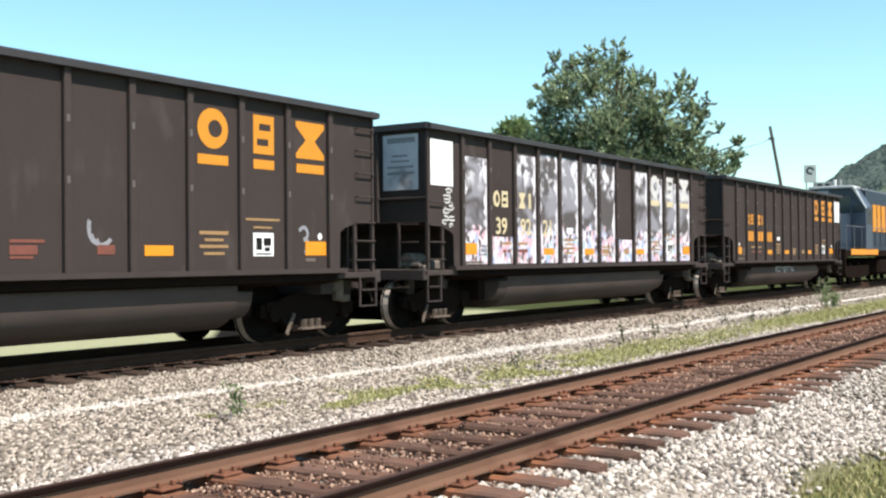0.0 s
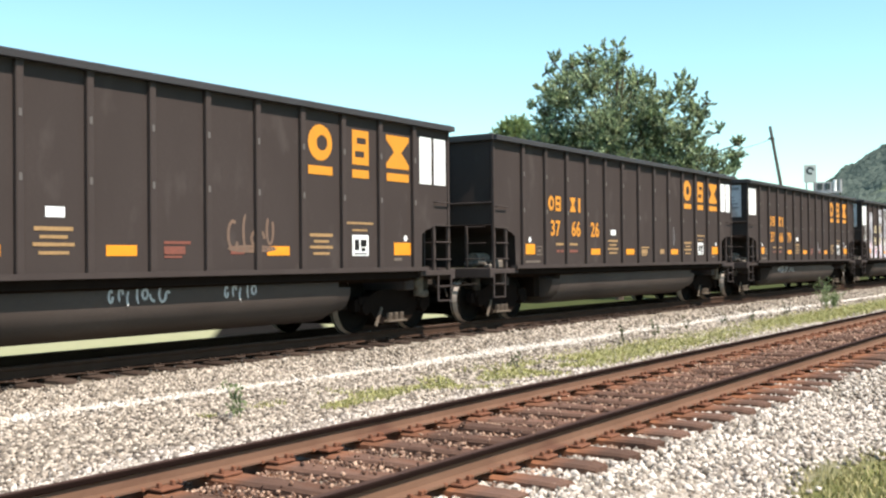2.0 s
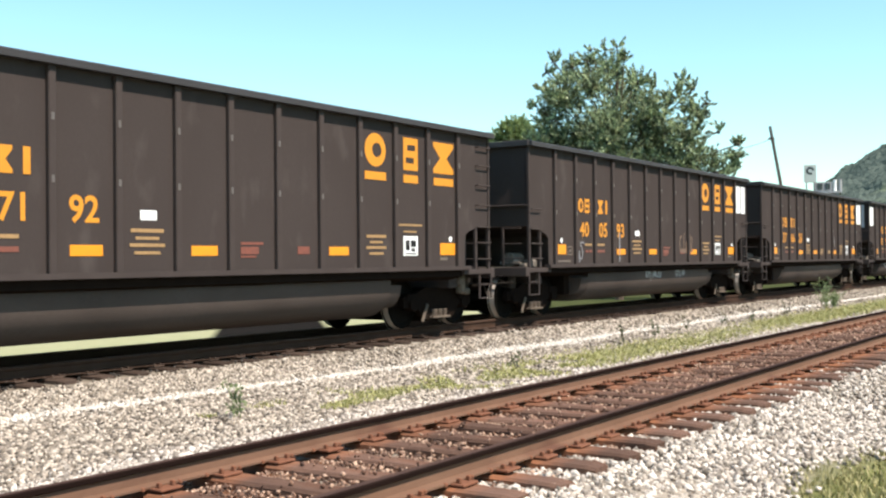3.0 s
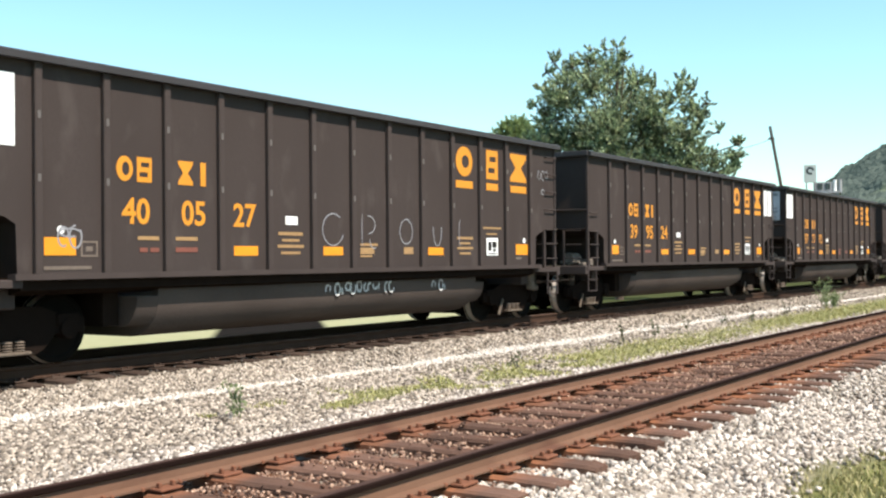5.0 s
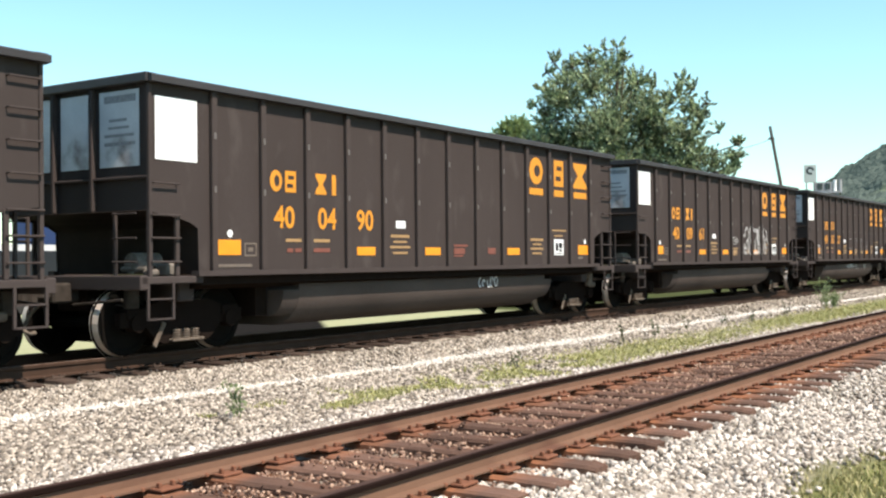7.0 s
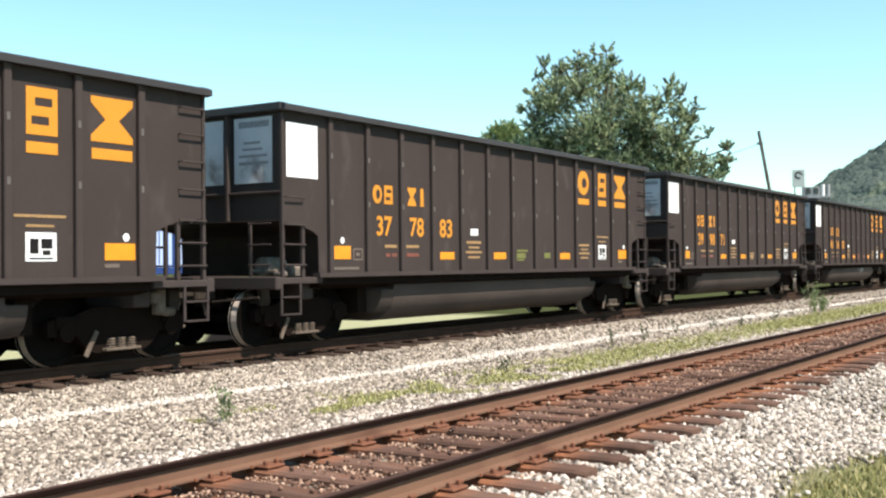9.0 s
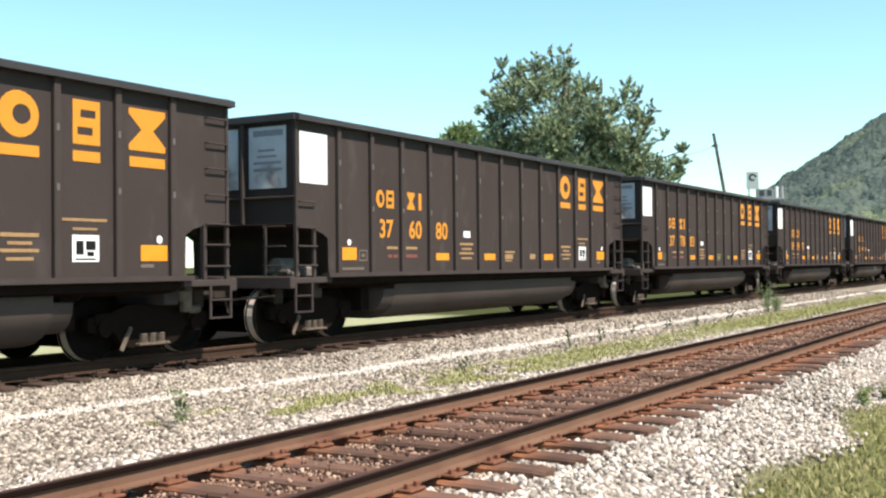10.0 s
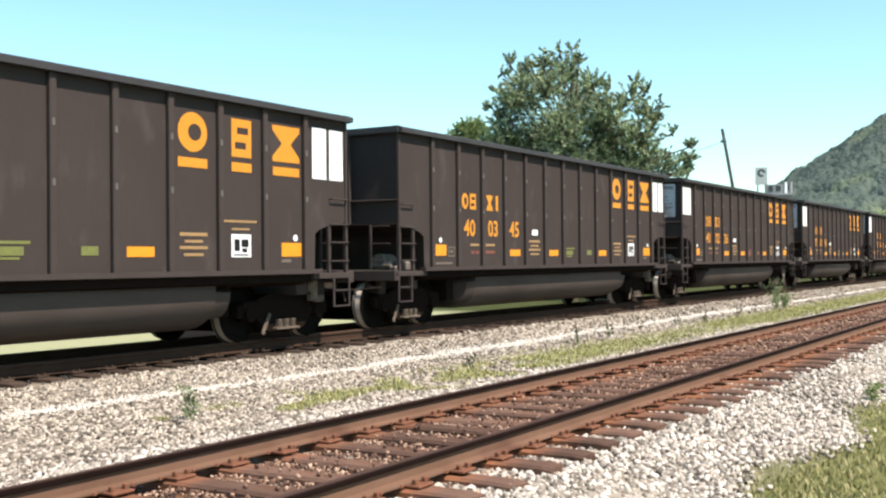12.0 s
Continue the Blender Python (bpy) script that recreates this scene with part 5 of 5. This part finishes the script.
def build_roadside():
    x, y = polar(14.72, 126.6)
    r, b = Vector((*lateral(14.72), 0)), Vector((math.cos(radians(14.72)), math.sin(radians(14.72)), 0))
    basis = Matrix.Translation((x, y, -0.62)) @ Matrix(((r.x, b.x, 0, 0), (r.y, b.y, 0, 0), (0, 0, 1, 0), (0, 0, 0, 1)))
    house = tagged(new("flat_roofed_building"), "grey flat-roofed building with rooftop windows", "building")
    house.matrix_basis = basis
    bm = bmesh.new()
    box(bm, -2.6, 3.0, 0, 7, 0, 8.75)
    part("wall", bm, M_WALL, house)
    bm = bmesh.new()
    box(bm, -2.8, 3.2, -0.2, 7.2, 8.75, 8.95)
    part("roof", bm, M_WALL, house)
    bm = bmesh.new()
    box(bm, 0.35, 2.2, 0.2, 3, 8.95, 10.0)
    part("penthouse", bm, M_WALL, house)
    for x0 in (0.7, 1.5):
        bm = bmesh.new()
        box(bm, x0, x0 + 0.5, 0.14, 0.2, 9.2, 9.85)
        part("window", bm, M_GLASS, house)
    for x0, mm, h in ((2.5, M_WHITE, 10.25), (3.05, M_WALL, 10.3)):
        bm = bmesh.new()
        rod(bm, (x0, 0.5, 8.9), (x0, 0.5, h), 0.2, 10)
        part("vent_pipe", bm, mm, house)
    sign = tagged(new("roof_sign"), "pale square sign with a dark round emblem", "sign")
    sign.matrix_basis = basis @ pose(-0.05, -0.5, 0)
    bm = bmesh.new()
    box(bm, -0.66, 0.66, -0.08, 0.08, 9.95, 11.9, bevel=0.02)
    part("sign_board", bm, M_SIGN, sign)
    bm = bmesh.new()
    ring = [(0.44 * math.cos(math.pi * k / 10), 0.44 * math.sin(math.pi * k / 10), 0.20 * math.cos(math.pi * k / 10), 0.20 * math.sin(math.pi * k / 10)) for k in range(18)]
    for (ax, az, bx, bz), (cx, cz, dx, dz) in zip(ring, ring[1:]):
        polygon(bm, [(ax, az), (cx, cz), (dx, dz), (bx, bz)])
    bmesh.ops.remove_doubles(bm, verts=bm.verts, dist=0.001)
    bmesh.ops.transform(bm, matrix=Matrix.Translation((0, -0.088, 11.25)) @ pose(0, 0, 0, 90, 0, 0), verts=bm.verts)
    part("emblem", bm, M_SIGNMARK, sign)
    for x0 in (-0.4, 0.4):
        bm = bmesh.new()
        rod(bm, (x0, 0, -0.05), (x0, 0, 10.0), 0.07, 8)
        part("sign_post", bm, M_LOCOGREY, sign)


build_roadside()


def build_truck_trailer():
    """A parked road trailer and its cab, glimpsed under the passing cars."""
    t = tagged(new("parked_trailer"), "pale blue ribbed road trailer with deep blue sills", "trailer")
    t.location = (2.1, 27.0, -0.60)
    bm = bmesh.new()
    box(bm, 18.75, 25.3, 0, 2.5, 1.84, 4.0, bevel=0.03)
    part("trailer_body", bm, M_BLUE, t)
    rib = bmesh.new()
    box(rib, -0.02, 0.02, -0.05, 0.0, 1.90, 3.98)
    rib = mesh_of("rib", rib, M_BLUE)
    for x0, x1 in ((19.45, 20.60), (20.85, 21.85), (22.47, 23.21), (23.56, 24.19)):
        bm = bmesh.new()
        box(bm, x0, x1, -0.04, -0.003, 1.90, 3.98)
        part("side_panel", bm, M_CANVAS, t, "pale blue ribbed panel")
        for k in range(1, 4):
            part("rib", rib, None, t, at=pose(x0 + (x1 - x0) * k / 4, 0, 0))
    bm = bmesh.new()
    box(bm, 19.38, 25.35, -0.06, 2.56, 1.60, 1.835, bevel=0.02)
    part("sill", bm, M_BLUE, t)
    for x in (23.1, 24.3):
        bm = bmesh.new()
        rod(bm, (x, 0.05, 0.5), (x, 0.40, 0.5), 0.5, 20)
        part("wheel", bm, M_RUBBER, t)
    for x in (19.6, 20.4):
        bm = bmesh.new()
        box(bm, x, x + 0.12, 0.3, 0.45, 0.0, 1.62)
        part("support_leg", bm, M_LOCOGREY, t)
    c = tagged(new("parked_van"), "white parked van with dark windows", "van")
    c.location = (3.1, 27.0, -0.60)
    bm = bmesh.new()
    prism(bm, [(14.6, 0.45), (14.6, 1.9), (14.9, 2.4), (17.4, 2.4), (18.0, 1.65), (18.3, 1.4), (18.3, 0.45)], 0, 1.9)
    part("body", bm, M_VAN, c)
    for x0, x1 in ((14.95, 15.65), (15.75, 16.55), (16.65, 17.45)):
        bm = bmesh.new()
        box(bm, x0, x1, -0.012, 0.0, 1.45, 2.22)
        part("window", bm, M_GLASS, c)
    bm = bmesh.new()
    box(bm, 14.58, 18.32, -0.015, 0.0, 0.42, 0.72, bevel=0.005)
    part("sill_trim", bm, M_RUBBER, c, "dark plastic sill")
    for x in (15.3, 17.5):
        bm = bmesh.new()
        rod(bm, (x, -0.03, 0.34), (x, 0.22, 0.34), 0.34, 18)
        part("wheel", bm, M_RUBBER, c)


build_truck_trailer()


# ======== locomotive at the head of the train ========
def build_loco():
    loco = tagged(new("locomotive"), "dark blue diesel locomotive with yellow sill and lettering", "locomotive")
    bm = bmesh.new()
    box(bm, -9.9, 9.9, -1.45, 1.45, 1.25, 1.55, bevel=0.03)
    part("deck", bm, M_UNDER, loco)
    for s in (-1, 1):
        bm = bmesh.new()
        box(bm, -9.0, -3.6, s * 1.455 - 0.02, s * 1.455 + 0.02, 1.34, 1.60)
        part("sill_stripe", bm, M_YELLOW, loco, "yellow sill stripe")
        bm = bmesh.new()
        for k in range(14):
            x = -9.7 + 1.49 * k
            rod(bm, (x, s * 1.42, 1.55), (x, s * 1.42, 2.6), 0.018, 6)
        rod(bm, (-9.7, s * 1.42, 2.6), (9.67, s * 1.42, 2.6), 0.018, 6)
        part("handrail", bm, M_LOCOGREY, loco)
        bm = bmesh.new()
        box(bm, s * 9.9 - 0.06, s * 9.9 + 0.06, -1.45, 1.45, 0.55, 1.60, bevel=0.03)
        part("pilot", bm, M_UNDER, loco, "dark end pilot plate")
    bm = bmesh.new()
    prism(bm, [(-8.6, 1.55), (-8.6, 2.85), (-8.3, 3.15), (-6.23, 3.25), (-6.23, 1.55)], -0.85, 0.85)
    part("nose", bm, M_LOCO, loco)
    bm = bmesh.new()
    profile_x(bm, [(-1.5, 1.60), (1.5, 1.60), (1.5, 3.55), (0.95, 4.42), (-0.95, 4.42), (-1.5, 3.55)], -6.23, -4.9)
    cab = part("cab", bm, M_LOCOCAB, loco, "blue-grey cab with sloping roof edges")
    bm = bmesh.new()
    profile_x(bm, [(-1.54, 3.50), (-1.50, 3.50), (-0.93, 4.43), (0.93, 4.43), (1.50, 3.50), (1.54, 3.50), (0.98, 4.56), (-0.98, 4.56)], -6.40, -6.20)
    part("roof_edge", bm, M_LOCOPALE, loco, "pale grey front edge of the cab roof")
    for y0, y1 in ((-1.40, -0.90), (-0.80, -0.1), (0.1, 0.80), (0.90, 1.40)):
        bm = bmesh.new()
        box(bm, -6.25, -6.22, y0, y1, 3.28, 3.62 if abs(y0 + y1) > 2 else 4.05)
        part("windshield", bm, M_GLASS, cab)
    bm = bmesh.new()
    box(bm, -6.42, -4.85, -0.96, 0.96, 4.43, 4.55, bevel=0.03)
    part("cab_roof", bm, M_LOCOPALE, loco, "pale grey flat cab roof")
    bm = bmesh.new()
    box(bm, -6.26, -6.22, 0.15, 1.0, 4.12, 4.34)
    part("number_board", bm, M_SOILED, cab, "pale board with a worn number")
    for x0, x1 in ((-6.0, -5.6), (-5.5, -5.05)):
        bm = bmesh.new()
        box(bm, x0, x1, -1.515, -1.495, 2.75, 3.45)
        part("cab_window", bm, M_GLASS, cab)
    bm = bmesh.new()
    prism(bm, [(-4.9, 1.55), (-4.9, 4.35), (9.2, 4.35), (9.2, 1.55)], -1.2, 1.2)
    part("long_hood", bm, M_LOCO, loco)
    bm = bmesh.new()
    box(bm, -4.9, 9.2, -1.1, 1.1, 4.35, 4.47, bevel=0.05)
    for x in (-1.5, 3.0, 6.0):
        rod(bm, (x, 0, 4.48), (x, 0, 4.66), 0.6, 16)
    part("hood_roof", bm, M_LOCOGREY, loco)
    bm = bmesh.new()
    box(bm, 0, 0.9, -1.235, -1.2, 1.8, 3.2, bevel=0.01)
    door = mesh_of("hood_door", bm, M_LOCO)
    for k in range(11):
        part("hood_door", door, None, loco, at=pose(-2.9 + 1.1 * k, 0, 0))
    for x0, w in ((-3.6, 0.8), (-2.6, 0.7), (-1.65, 0.9)):
        bm = bmesh.new()
        box(bm, x0, x0 + w, -1.249, -1.238, 2.45, 3.75)
        part("emblem_block", bm, M_YELLOW, loco, "yellow painted block")
    bm = bmesh.new()
    box(bm, -2.6, 2.6, -1.35, 1.35, 0.35, 1.2, bevel=0.15)
    part("fuel_tank", bm, M_UNDER, loco)
    for x in (-6.4, 6.4):
        bm = bmesh.new()
        prism(bm, [(-2.3, 0.4), (-2.3, 0.85), (2.3, 0.85), (2.3, 0.4), (1.2, 0.3), (-1.2, 0.3)], -1.15, 1.15)
        truck = part("truck", bm, M_TRUCK, loco, at=pose(x, 0, 0))
        for dx in (-1.7, 0, 1.7):
            bm = bmesh.new()
            for s in (-1, 1):
                rod(bm, (0, s * 0.70, 0), (0, s * 0.83, 0), 0.51, 26)
            rod(bm, (0, -1.1, 0), (0, 1.1, 0), 0.1, 10)
            part("wheelset", bm, M_WHEEL, truck, at=pose(dx, 0, 0.51))
    for s in (-1, 1):
        bm = bmesh.new()
        box(bm, s * 9.8, s * 10.55, -0.15, 0.15, 0.75, 1.0, bevel=0.04)
        part("coupler", bm, M_TRUCK, loco)
    return loco


LOCO = build_loco()


def loco_pose(t):
    return pose(START + 2.5 * PITCH_LEN + 10.55 + run(t), TRAIN_MID, TRAIN_TOP)


LOCO.matrix_basis = loco_pose(0)


# ======== sprayed paint on some cars ========
def spray_material():
    """Layers of old sprayed paint over the brown: tall white strokes above, a band of pastel colours below."""
    m = bpy.data.materials.new("layered_spray_paint")
    m.use_nodes = True
    n, l = m.node_tree.nodes, m.node_tree.links
    b = n["Principled BSDF"]
    b.inputs["Roughness"].default_value = 0.6
    tc = n.new("ShaderNodeTexCoord")
    sep = n.new("ShaderNodeSeparateXYZ")
    l.new(tc.outputs["Object"], sep.inputs[0])

    def cloud(scale, stretch):
        mp = n.new("ShaderNodeMapping")
        mp.inputs["Scale"].default_value = stretch
        l.new(tc.outputs["Object"], mp.inputs["Vector"])
        t = n.new("ShaderNodeTexNoise")
        t.inputs["Scale"].default_value, t.inputs["Detail"].default_value, t.inputs["Distortion"].default_value = scale, 2.0, 0.6
        l.new(mp.outputs[0], t.inputs["Vector"])
        return t

    def rng(v, lo, hi):
        r = n.new("ShaderNodeMapRange")
        r.inputs["From Min"].default_value, r.inputs["From Max"].default_value = lo, hi
        l.new(v, r.inputs["Value"])
        return r.outputs["Result"]

    def blend(fac, a, c):
        x = n.new("ShaderNodeMix")
        x.data_type = "RGBA"
        l.new(fac, x.inputs["Factor"])
        for socket, value in ((x.inputs["A"], a), (x.inputs["B"], c)):
            if isinstance(value, tuple):
                socket.default_value = (*value, 1)
            else:
                l.new(value, socket)
        return x.outputs["Result"]

    def math_node(op, a, c):
        x = n.new("ShaderNodeMath")
        x.operation = op
        for i, v in enumerate((a, c)):
            if isinstance(v, (int, float)):
                x.inputs[i].default_value = v
            else:
                l.new(v, x.inputs[i])
        return x.outputs[0]

    # tall white strokes that follow both edges of a panel, and white puffs high up
    across = math_node("ABSOLUTE", math_node("SUBTRACT", math_node("FRACT", math_node("DIVIDE", math_node("ADD", sep.outputs["X"], 6.10), 12.18 / 12), 0.0), 0.5), 0.0)
    wobble = math_node("ADD", across, math_node("MULTIPLY", math_node("SUBTRACT", cloud(2.6, (1.2, 1, 0.7)).outputs["Fac"], 0.5), 0.62))
    strokes = rng(wobble, 0.34, 0.40)
    puffs = math_node("MULTIPLY", rng(cloud(3.2, (1.1, 1, 1.6)).outputs["Fac"], 0.49, 0.62), rng(sep.outputs["Y"], 0.30, 0.70))
    white = math_node("MAXIMUM", strokes, puffs)
    ground = blend(rng(cloud(1.1, (1.0, 1, 0.35)).outputs["Fac"], 0.48, 0.58), (0.075, 0.062, 0.062), (0.235, 0.225, 0.255))
    upper = blend(white, ground, (0.66, 0.65, 0.70))
    # a mosaic of small shapes below
    mp = n.new("ShaderNodeMapping")
    mp.inputs["Scale"].default_value = (1.5, 1.0, 1.0)
    l.new(tc.outputs["Object"], mp.inputs["Vector"])
    vor = n.new("ShaderNodeTexVoronoi")
    vor.inputs["Scale"].default_value = 8.0
    l.new(mp.outputs[0], vor.inputs["Vector"])
    one = n.new("ShaderNodeSeparateColor")
    l.new(vor.outputs["Color"], one.inputs[0])
    cr = n.new("ShaderNodeValToRGB")
    cr.color_ramp.interpolation = "CONSTANT"
    cr.color_ramp.elements[0].color = (0.58, 0.57, 0.62, 1)
    cr.color_ramp.elements[1].position, cr.color_ramp.elements[1].color = 0.80, (0.10, 0.075, 0.075, 1)
    for at, tint in ((0.24, (0.62, 0.36, 0.42)), (0.40, (0.34, 0.38, 0.55)), (0.55, (0.60, 0.55, 0.58)), (0.72, (0.40, 0.33, 0.44)), (0.77, (0.28, 0.46, 0.54))):
        e = cr.color_ramp.elements.new(at)
        e.color = (*tint, 1)
    l.new(one.outputs[0], cr.inputs["Fac"])
    lower = blend(rng(wobble, 0.40, 0.44), cr.outputs["Color"], (0.76, 0.75, 0.78))
    edge = math_node("ADD", sep.outputs["Y"], math_node("MULTIPLY", math_node("SUBTRACT", cloud(3.0, (1, 1, 0.6)).outputs["Fac"], 0.5), 0.9))
    col = blend(rng(edge, -0.34, -0.40), upper, lower)
    l.new(col, b.inputs["Base Color"])
    return m


M_LAYERS = spray_material()
M_HAZE = mat("grey_overspray", (0.10, 0.090, 0.088), (0.055, 0.046, 0.043), rough=0.7, scale=5, fine=30, bump=0.02)
tagged(CARS[-1], "steel coal gondola covered in white and pastel spray paint")
for k in range(12):
    x = (RIBS[k] + RIBS[k + 1]) / 2
    if k not in (1, 7):
        part("spray_panel", flat([(x - 0.45, x + 0.45, -1.10, (1.0, 1.0, 1.18, 1.26, 1.26, 1.22, 1.26, 1.0, 1.20, 1.10, 1.02, 0.9)[k])]), M_LAYERS, CARS[-1], "layered white and pastel spray paint", at=on_side(0, 2.30, 0.0085))
    else:
        part("spray_panel", flat([(x - 0.45, x + 0.45, -1.10, -0.55)]), M_LAYERS, CARS[-1], "layered white and pastel spray paint", at=on_side(0, 2.30, 0.0085))
SCRIBBLE = [(random.Random(k).uniform(-0.14, 0.14), -0.33 + 0.066 * k, 0.05 + 0.05 * (k % 3), 0.035, 30 * k, 30 * k + 250) for k in range(11)]
scrawl(CARS[-1], -6.56, 2.27, SCRIBBLE, 0.035, 0.0125)
for x in (-4.575, -3.55, -2.55):
    part("number_bar", flat([(-0.26, -0.03, -0.16, 0.16), (0.03, 0.26, -0.16, 0.16)]), M_YELLOW, CARS[-2], "yellow painted block", at=on_side(x, 1.97))
BUBBLES = ((-1.22, -0.05, 0.20, 0.23, 70, 290), (-1.0, 0.19, 0.185, 0.27, -10, 190), (-0.66, 0.19, 0.05, 0.30, 0, 360), (-0.94, -0.24, 0.17, 0.24, -70, 200), (-1.11, -0.33, 0.11, 0.15, 150, 400),
           (-0.62, -0.30, 0.12, 0.20, 180, 270), (-0.33, 0.20, 0.05, 0.25, 70, 280), (-0.10, 0.37, 0.22, 0.03, 0, 360), (0.07, 0.25, 0.02, 0.14, 0, 360), (-0.46, -0.38, 0.60, 0.75, 0, 48))
STARS = ((-0.15, -0.18, 0.02, 0.20, 0, 360), (0.22, 0.02, 0.12, 0.14, 60, 250), (0.20, -0.26, 0.16, 0.17, -90, 100), (0.0, -0.44, 0.25, 0.03, 0, 360), (0.62, -0.15, 0.22, 0.32, -100, 100),
         (0.50, 0.15, 0.08, 0.10, 0, 200), (0.80, 0.28, 0.06, 0.16, 100, 330), (1.02, 0.20, 0.09, 0.18, -70, 120), (1.05, -0.12, 0.16, 0.17, 0, 310), (0.88, -0.32, 0.13, 0.16, -100, 60))
LOOPS = ((-0.80, -0.10, 0.10, 0.20, 90, 300), (-0.52, 0.10, 0.04, 0.36, 0, 360), (-0.28, -0.28, 0.14, 0.20, 170, 380), (0.33, 0.20, 0.05, 0.30, 60, 260), (0.44, -0.36, 0.13, 0.12, 0, 260), (-1.30, -0.30, 0.06, 0.16, 60, 300), (0.78, -0.02, 0.10, 0.30, 100, 250), (0.14, 0.05, 0.03, 0.42, 0, 360))
for strokes in (BUBBLES, STARS, LOOPS):
    scrawl(CARS[6], 2.58, 1.83, [(x, 0.9 * z, a, 0.9 * b, c, d) for x, z, a, b, c, d in strokes], 0.11, 0.0119, M_HAZE, "thin grey overspray")
    scrawl(CARS[6], 2.58, 1.83, [(x, 0.9 * z, a, 0.9 * b, c, d) for x, z, a, b, c, d in strokes], 0.030, 0.0170, M_SPRAY, "white sprayed outlines")
scrawl(CARS[6], 0.35, 1.80, ((-0.1, 0, 0.07, 0.10, 0, 300), (0.08, 0, 0.07, 0.12, 90, 400), (0.24, 0.03, 0.06, 0.08, 0, 360)), 0.022, 0.0125)
scrawl(CARS[5], 1.0, 1.80, ((-1.5, 0, 0.27, 0.26, 50, 340), (-0.55, 0.1, 0.18, 0.15, -90, 100), (-0.72, 0, 0.02, 0.26, 90, 270), (-0.40, -0.15, 0.12, 0.15, 180, 300), (0.55, 0.0, 0.20, 0.22, 0, 360), (1.55, 0.05, 0.14, 0.30, 170, 370), (2.35, 0.0, 0.05, 0.25, 90, 280)), 0.020, 0.0125, M_GREYINK, "thin grey chalk scrawl")
scrawl(CARS[5], 6.70, 3.10, ((-0.15, 0, 0.07, 0.09, 90, 400), (0.02, 0, 0.06, 0.1, 0, 300), (0.18, 0.02, 0.06, 0.08, 60, 420), (0.0, -0.35, 0.08, 0.05, 0, 300)), 0.02, 0.0125, M_GREYINK, "small grey chalk scrawl")
scrawl(CARS[0], 1.55, 1.68, ((0.0, 0.0, 0.16, 0.16, 190, 330), (-0.1, 0.06, 0.10, 0.18, 150, 300)), 0.06, 0.0125, M_GREYINK, "smeared grey paint mark")
scrawl(CARS[5], -5.62, 1.62, ((-0.1, 0, 0.08, 0.12, 0, 300), (0.08, 0, 0.09, 0.14, 90, 400), (0.0, 0.05, 0.16, 0.05, 0, 300)), 0.025, 0.0155, M_GREYINK, "small grey chalk scrawl")
scrawl(CARS[0], 5.45, 1.62, ((0.0, 0.1, 0.10, 0.10, -90, 160), (0.02, -0.08, 0.10, 0.1, -90, 100)), 0.06, 0.0125, M_GREYINK, "smeared grey paint mark")
scrawl(CARS[2], 1.95, 1.68, ((-0.42, 0.0, 0.10, 0.20, 60, 330), (-0.15, 0.05, 0.06, 0.24, 90, 300), (0.10, -0.05, 0.14, 0.12, 0, 300), (0.36, 0.08, 0.07, 0.20, 120, 400), (-0.02, -0.20, 0.50, 0.03, 0, 360)), 0.055, 0.0125, M_SMEAR, "rusty smeared paint mark")
scrawl(CARS[2], -4.80, 1.50, ((-0.18, 0.10, 0.10, 0.12, 40, 300), (0.02, -0.08, 0.09, 0.14, 150, 420), (0.10, 0.12, 0.12, 0.05, 0, 250), (-0.05, -0.18, 0.03, 0.12, 60, 280)), 0.028, 0.0125, M_GREYINK, "grey chalk smear")
part("paint_run", flat([(-0.022, 0.022, -0.36, 0.36)]), M_GREYINK, CARS[2], "thin pale paint run", at=on_side(-2.62, 1.56, 0.0155))
scrawl(CARS[1], 2.45, 1.78, ((0.0, 0.1, 0.05, 0.25, 0, 360),), 0.02, 0.0125, M_GREYINK, "thin grey chalk scrawl")
TUB_OFF = 1.4005 - PANEL
for i, x, w in ((0, -2.4, 1.8), (2, -0.05, 1.0), (2, 1.9, 0.7), (5, 0.45, 1.8), (5, 2.9, 0.5), (7, 1.75, 0.65), (-2, -0.2, 2.2)):
    rnd = random.Random(i + 40)
    marks = []
    u = -w / 2
    while u < w / 2:
        marks.append((u, rnd.uniform(-0.03, 0.03), rnd.uniform(0.03, 0.08), rnd.uniform(0.06, 0.11), rnd.uniform(0, 180), rnd.uniform(200, 420)))
        u += rnd.uniform(0.09, 0.2)
    scrawl(CARS[i], x, 0.84, marks, 0.038, TUB_OFF, M_CHALK, "grey-white chalk scrawl")


# ======== motion ========
def motions():
    times = sorted(set(DRIFT_T))
    for i, car in CARS.items():
        walk(car, [(t, car_pose(i, t)) for t in times])
    walk(LOCO, [(t, loco_pose(t)) for t in times])
    for thing, radius in [(car, 0.457) for car in CARS.values()] + [(LOCO, 0.51)]:
        for axle in [o for o in thing.children_recursive if o.name.startswith("wheelset")]:
            place = axle.location.copy()
            walk(axle, [(k / FPS, pose(*place, 0, math.degrees(run(k / FPS) / radius), 0)) for k in range(12 * FPS + 1)])


motions()
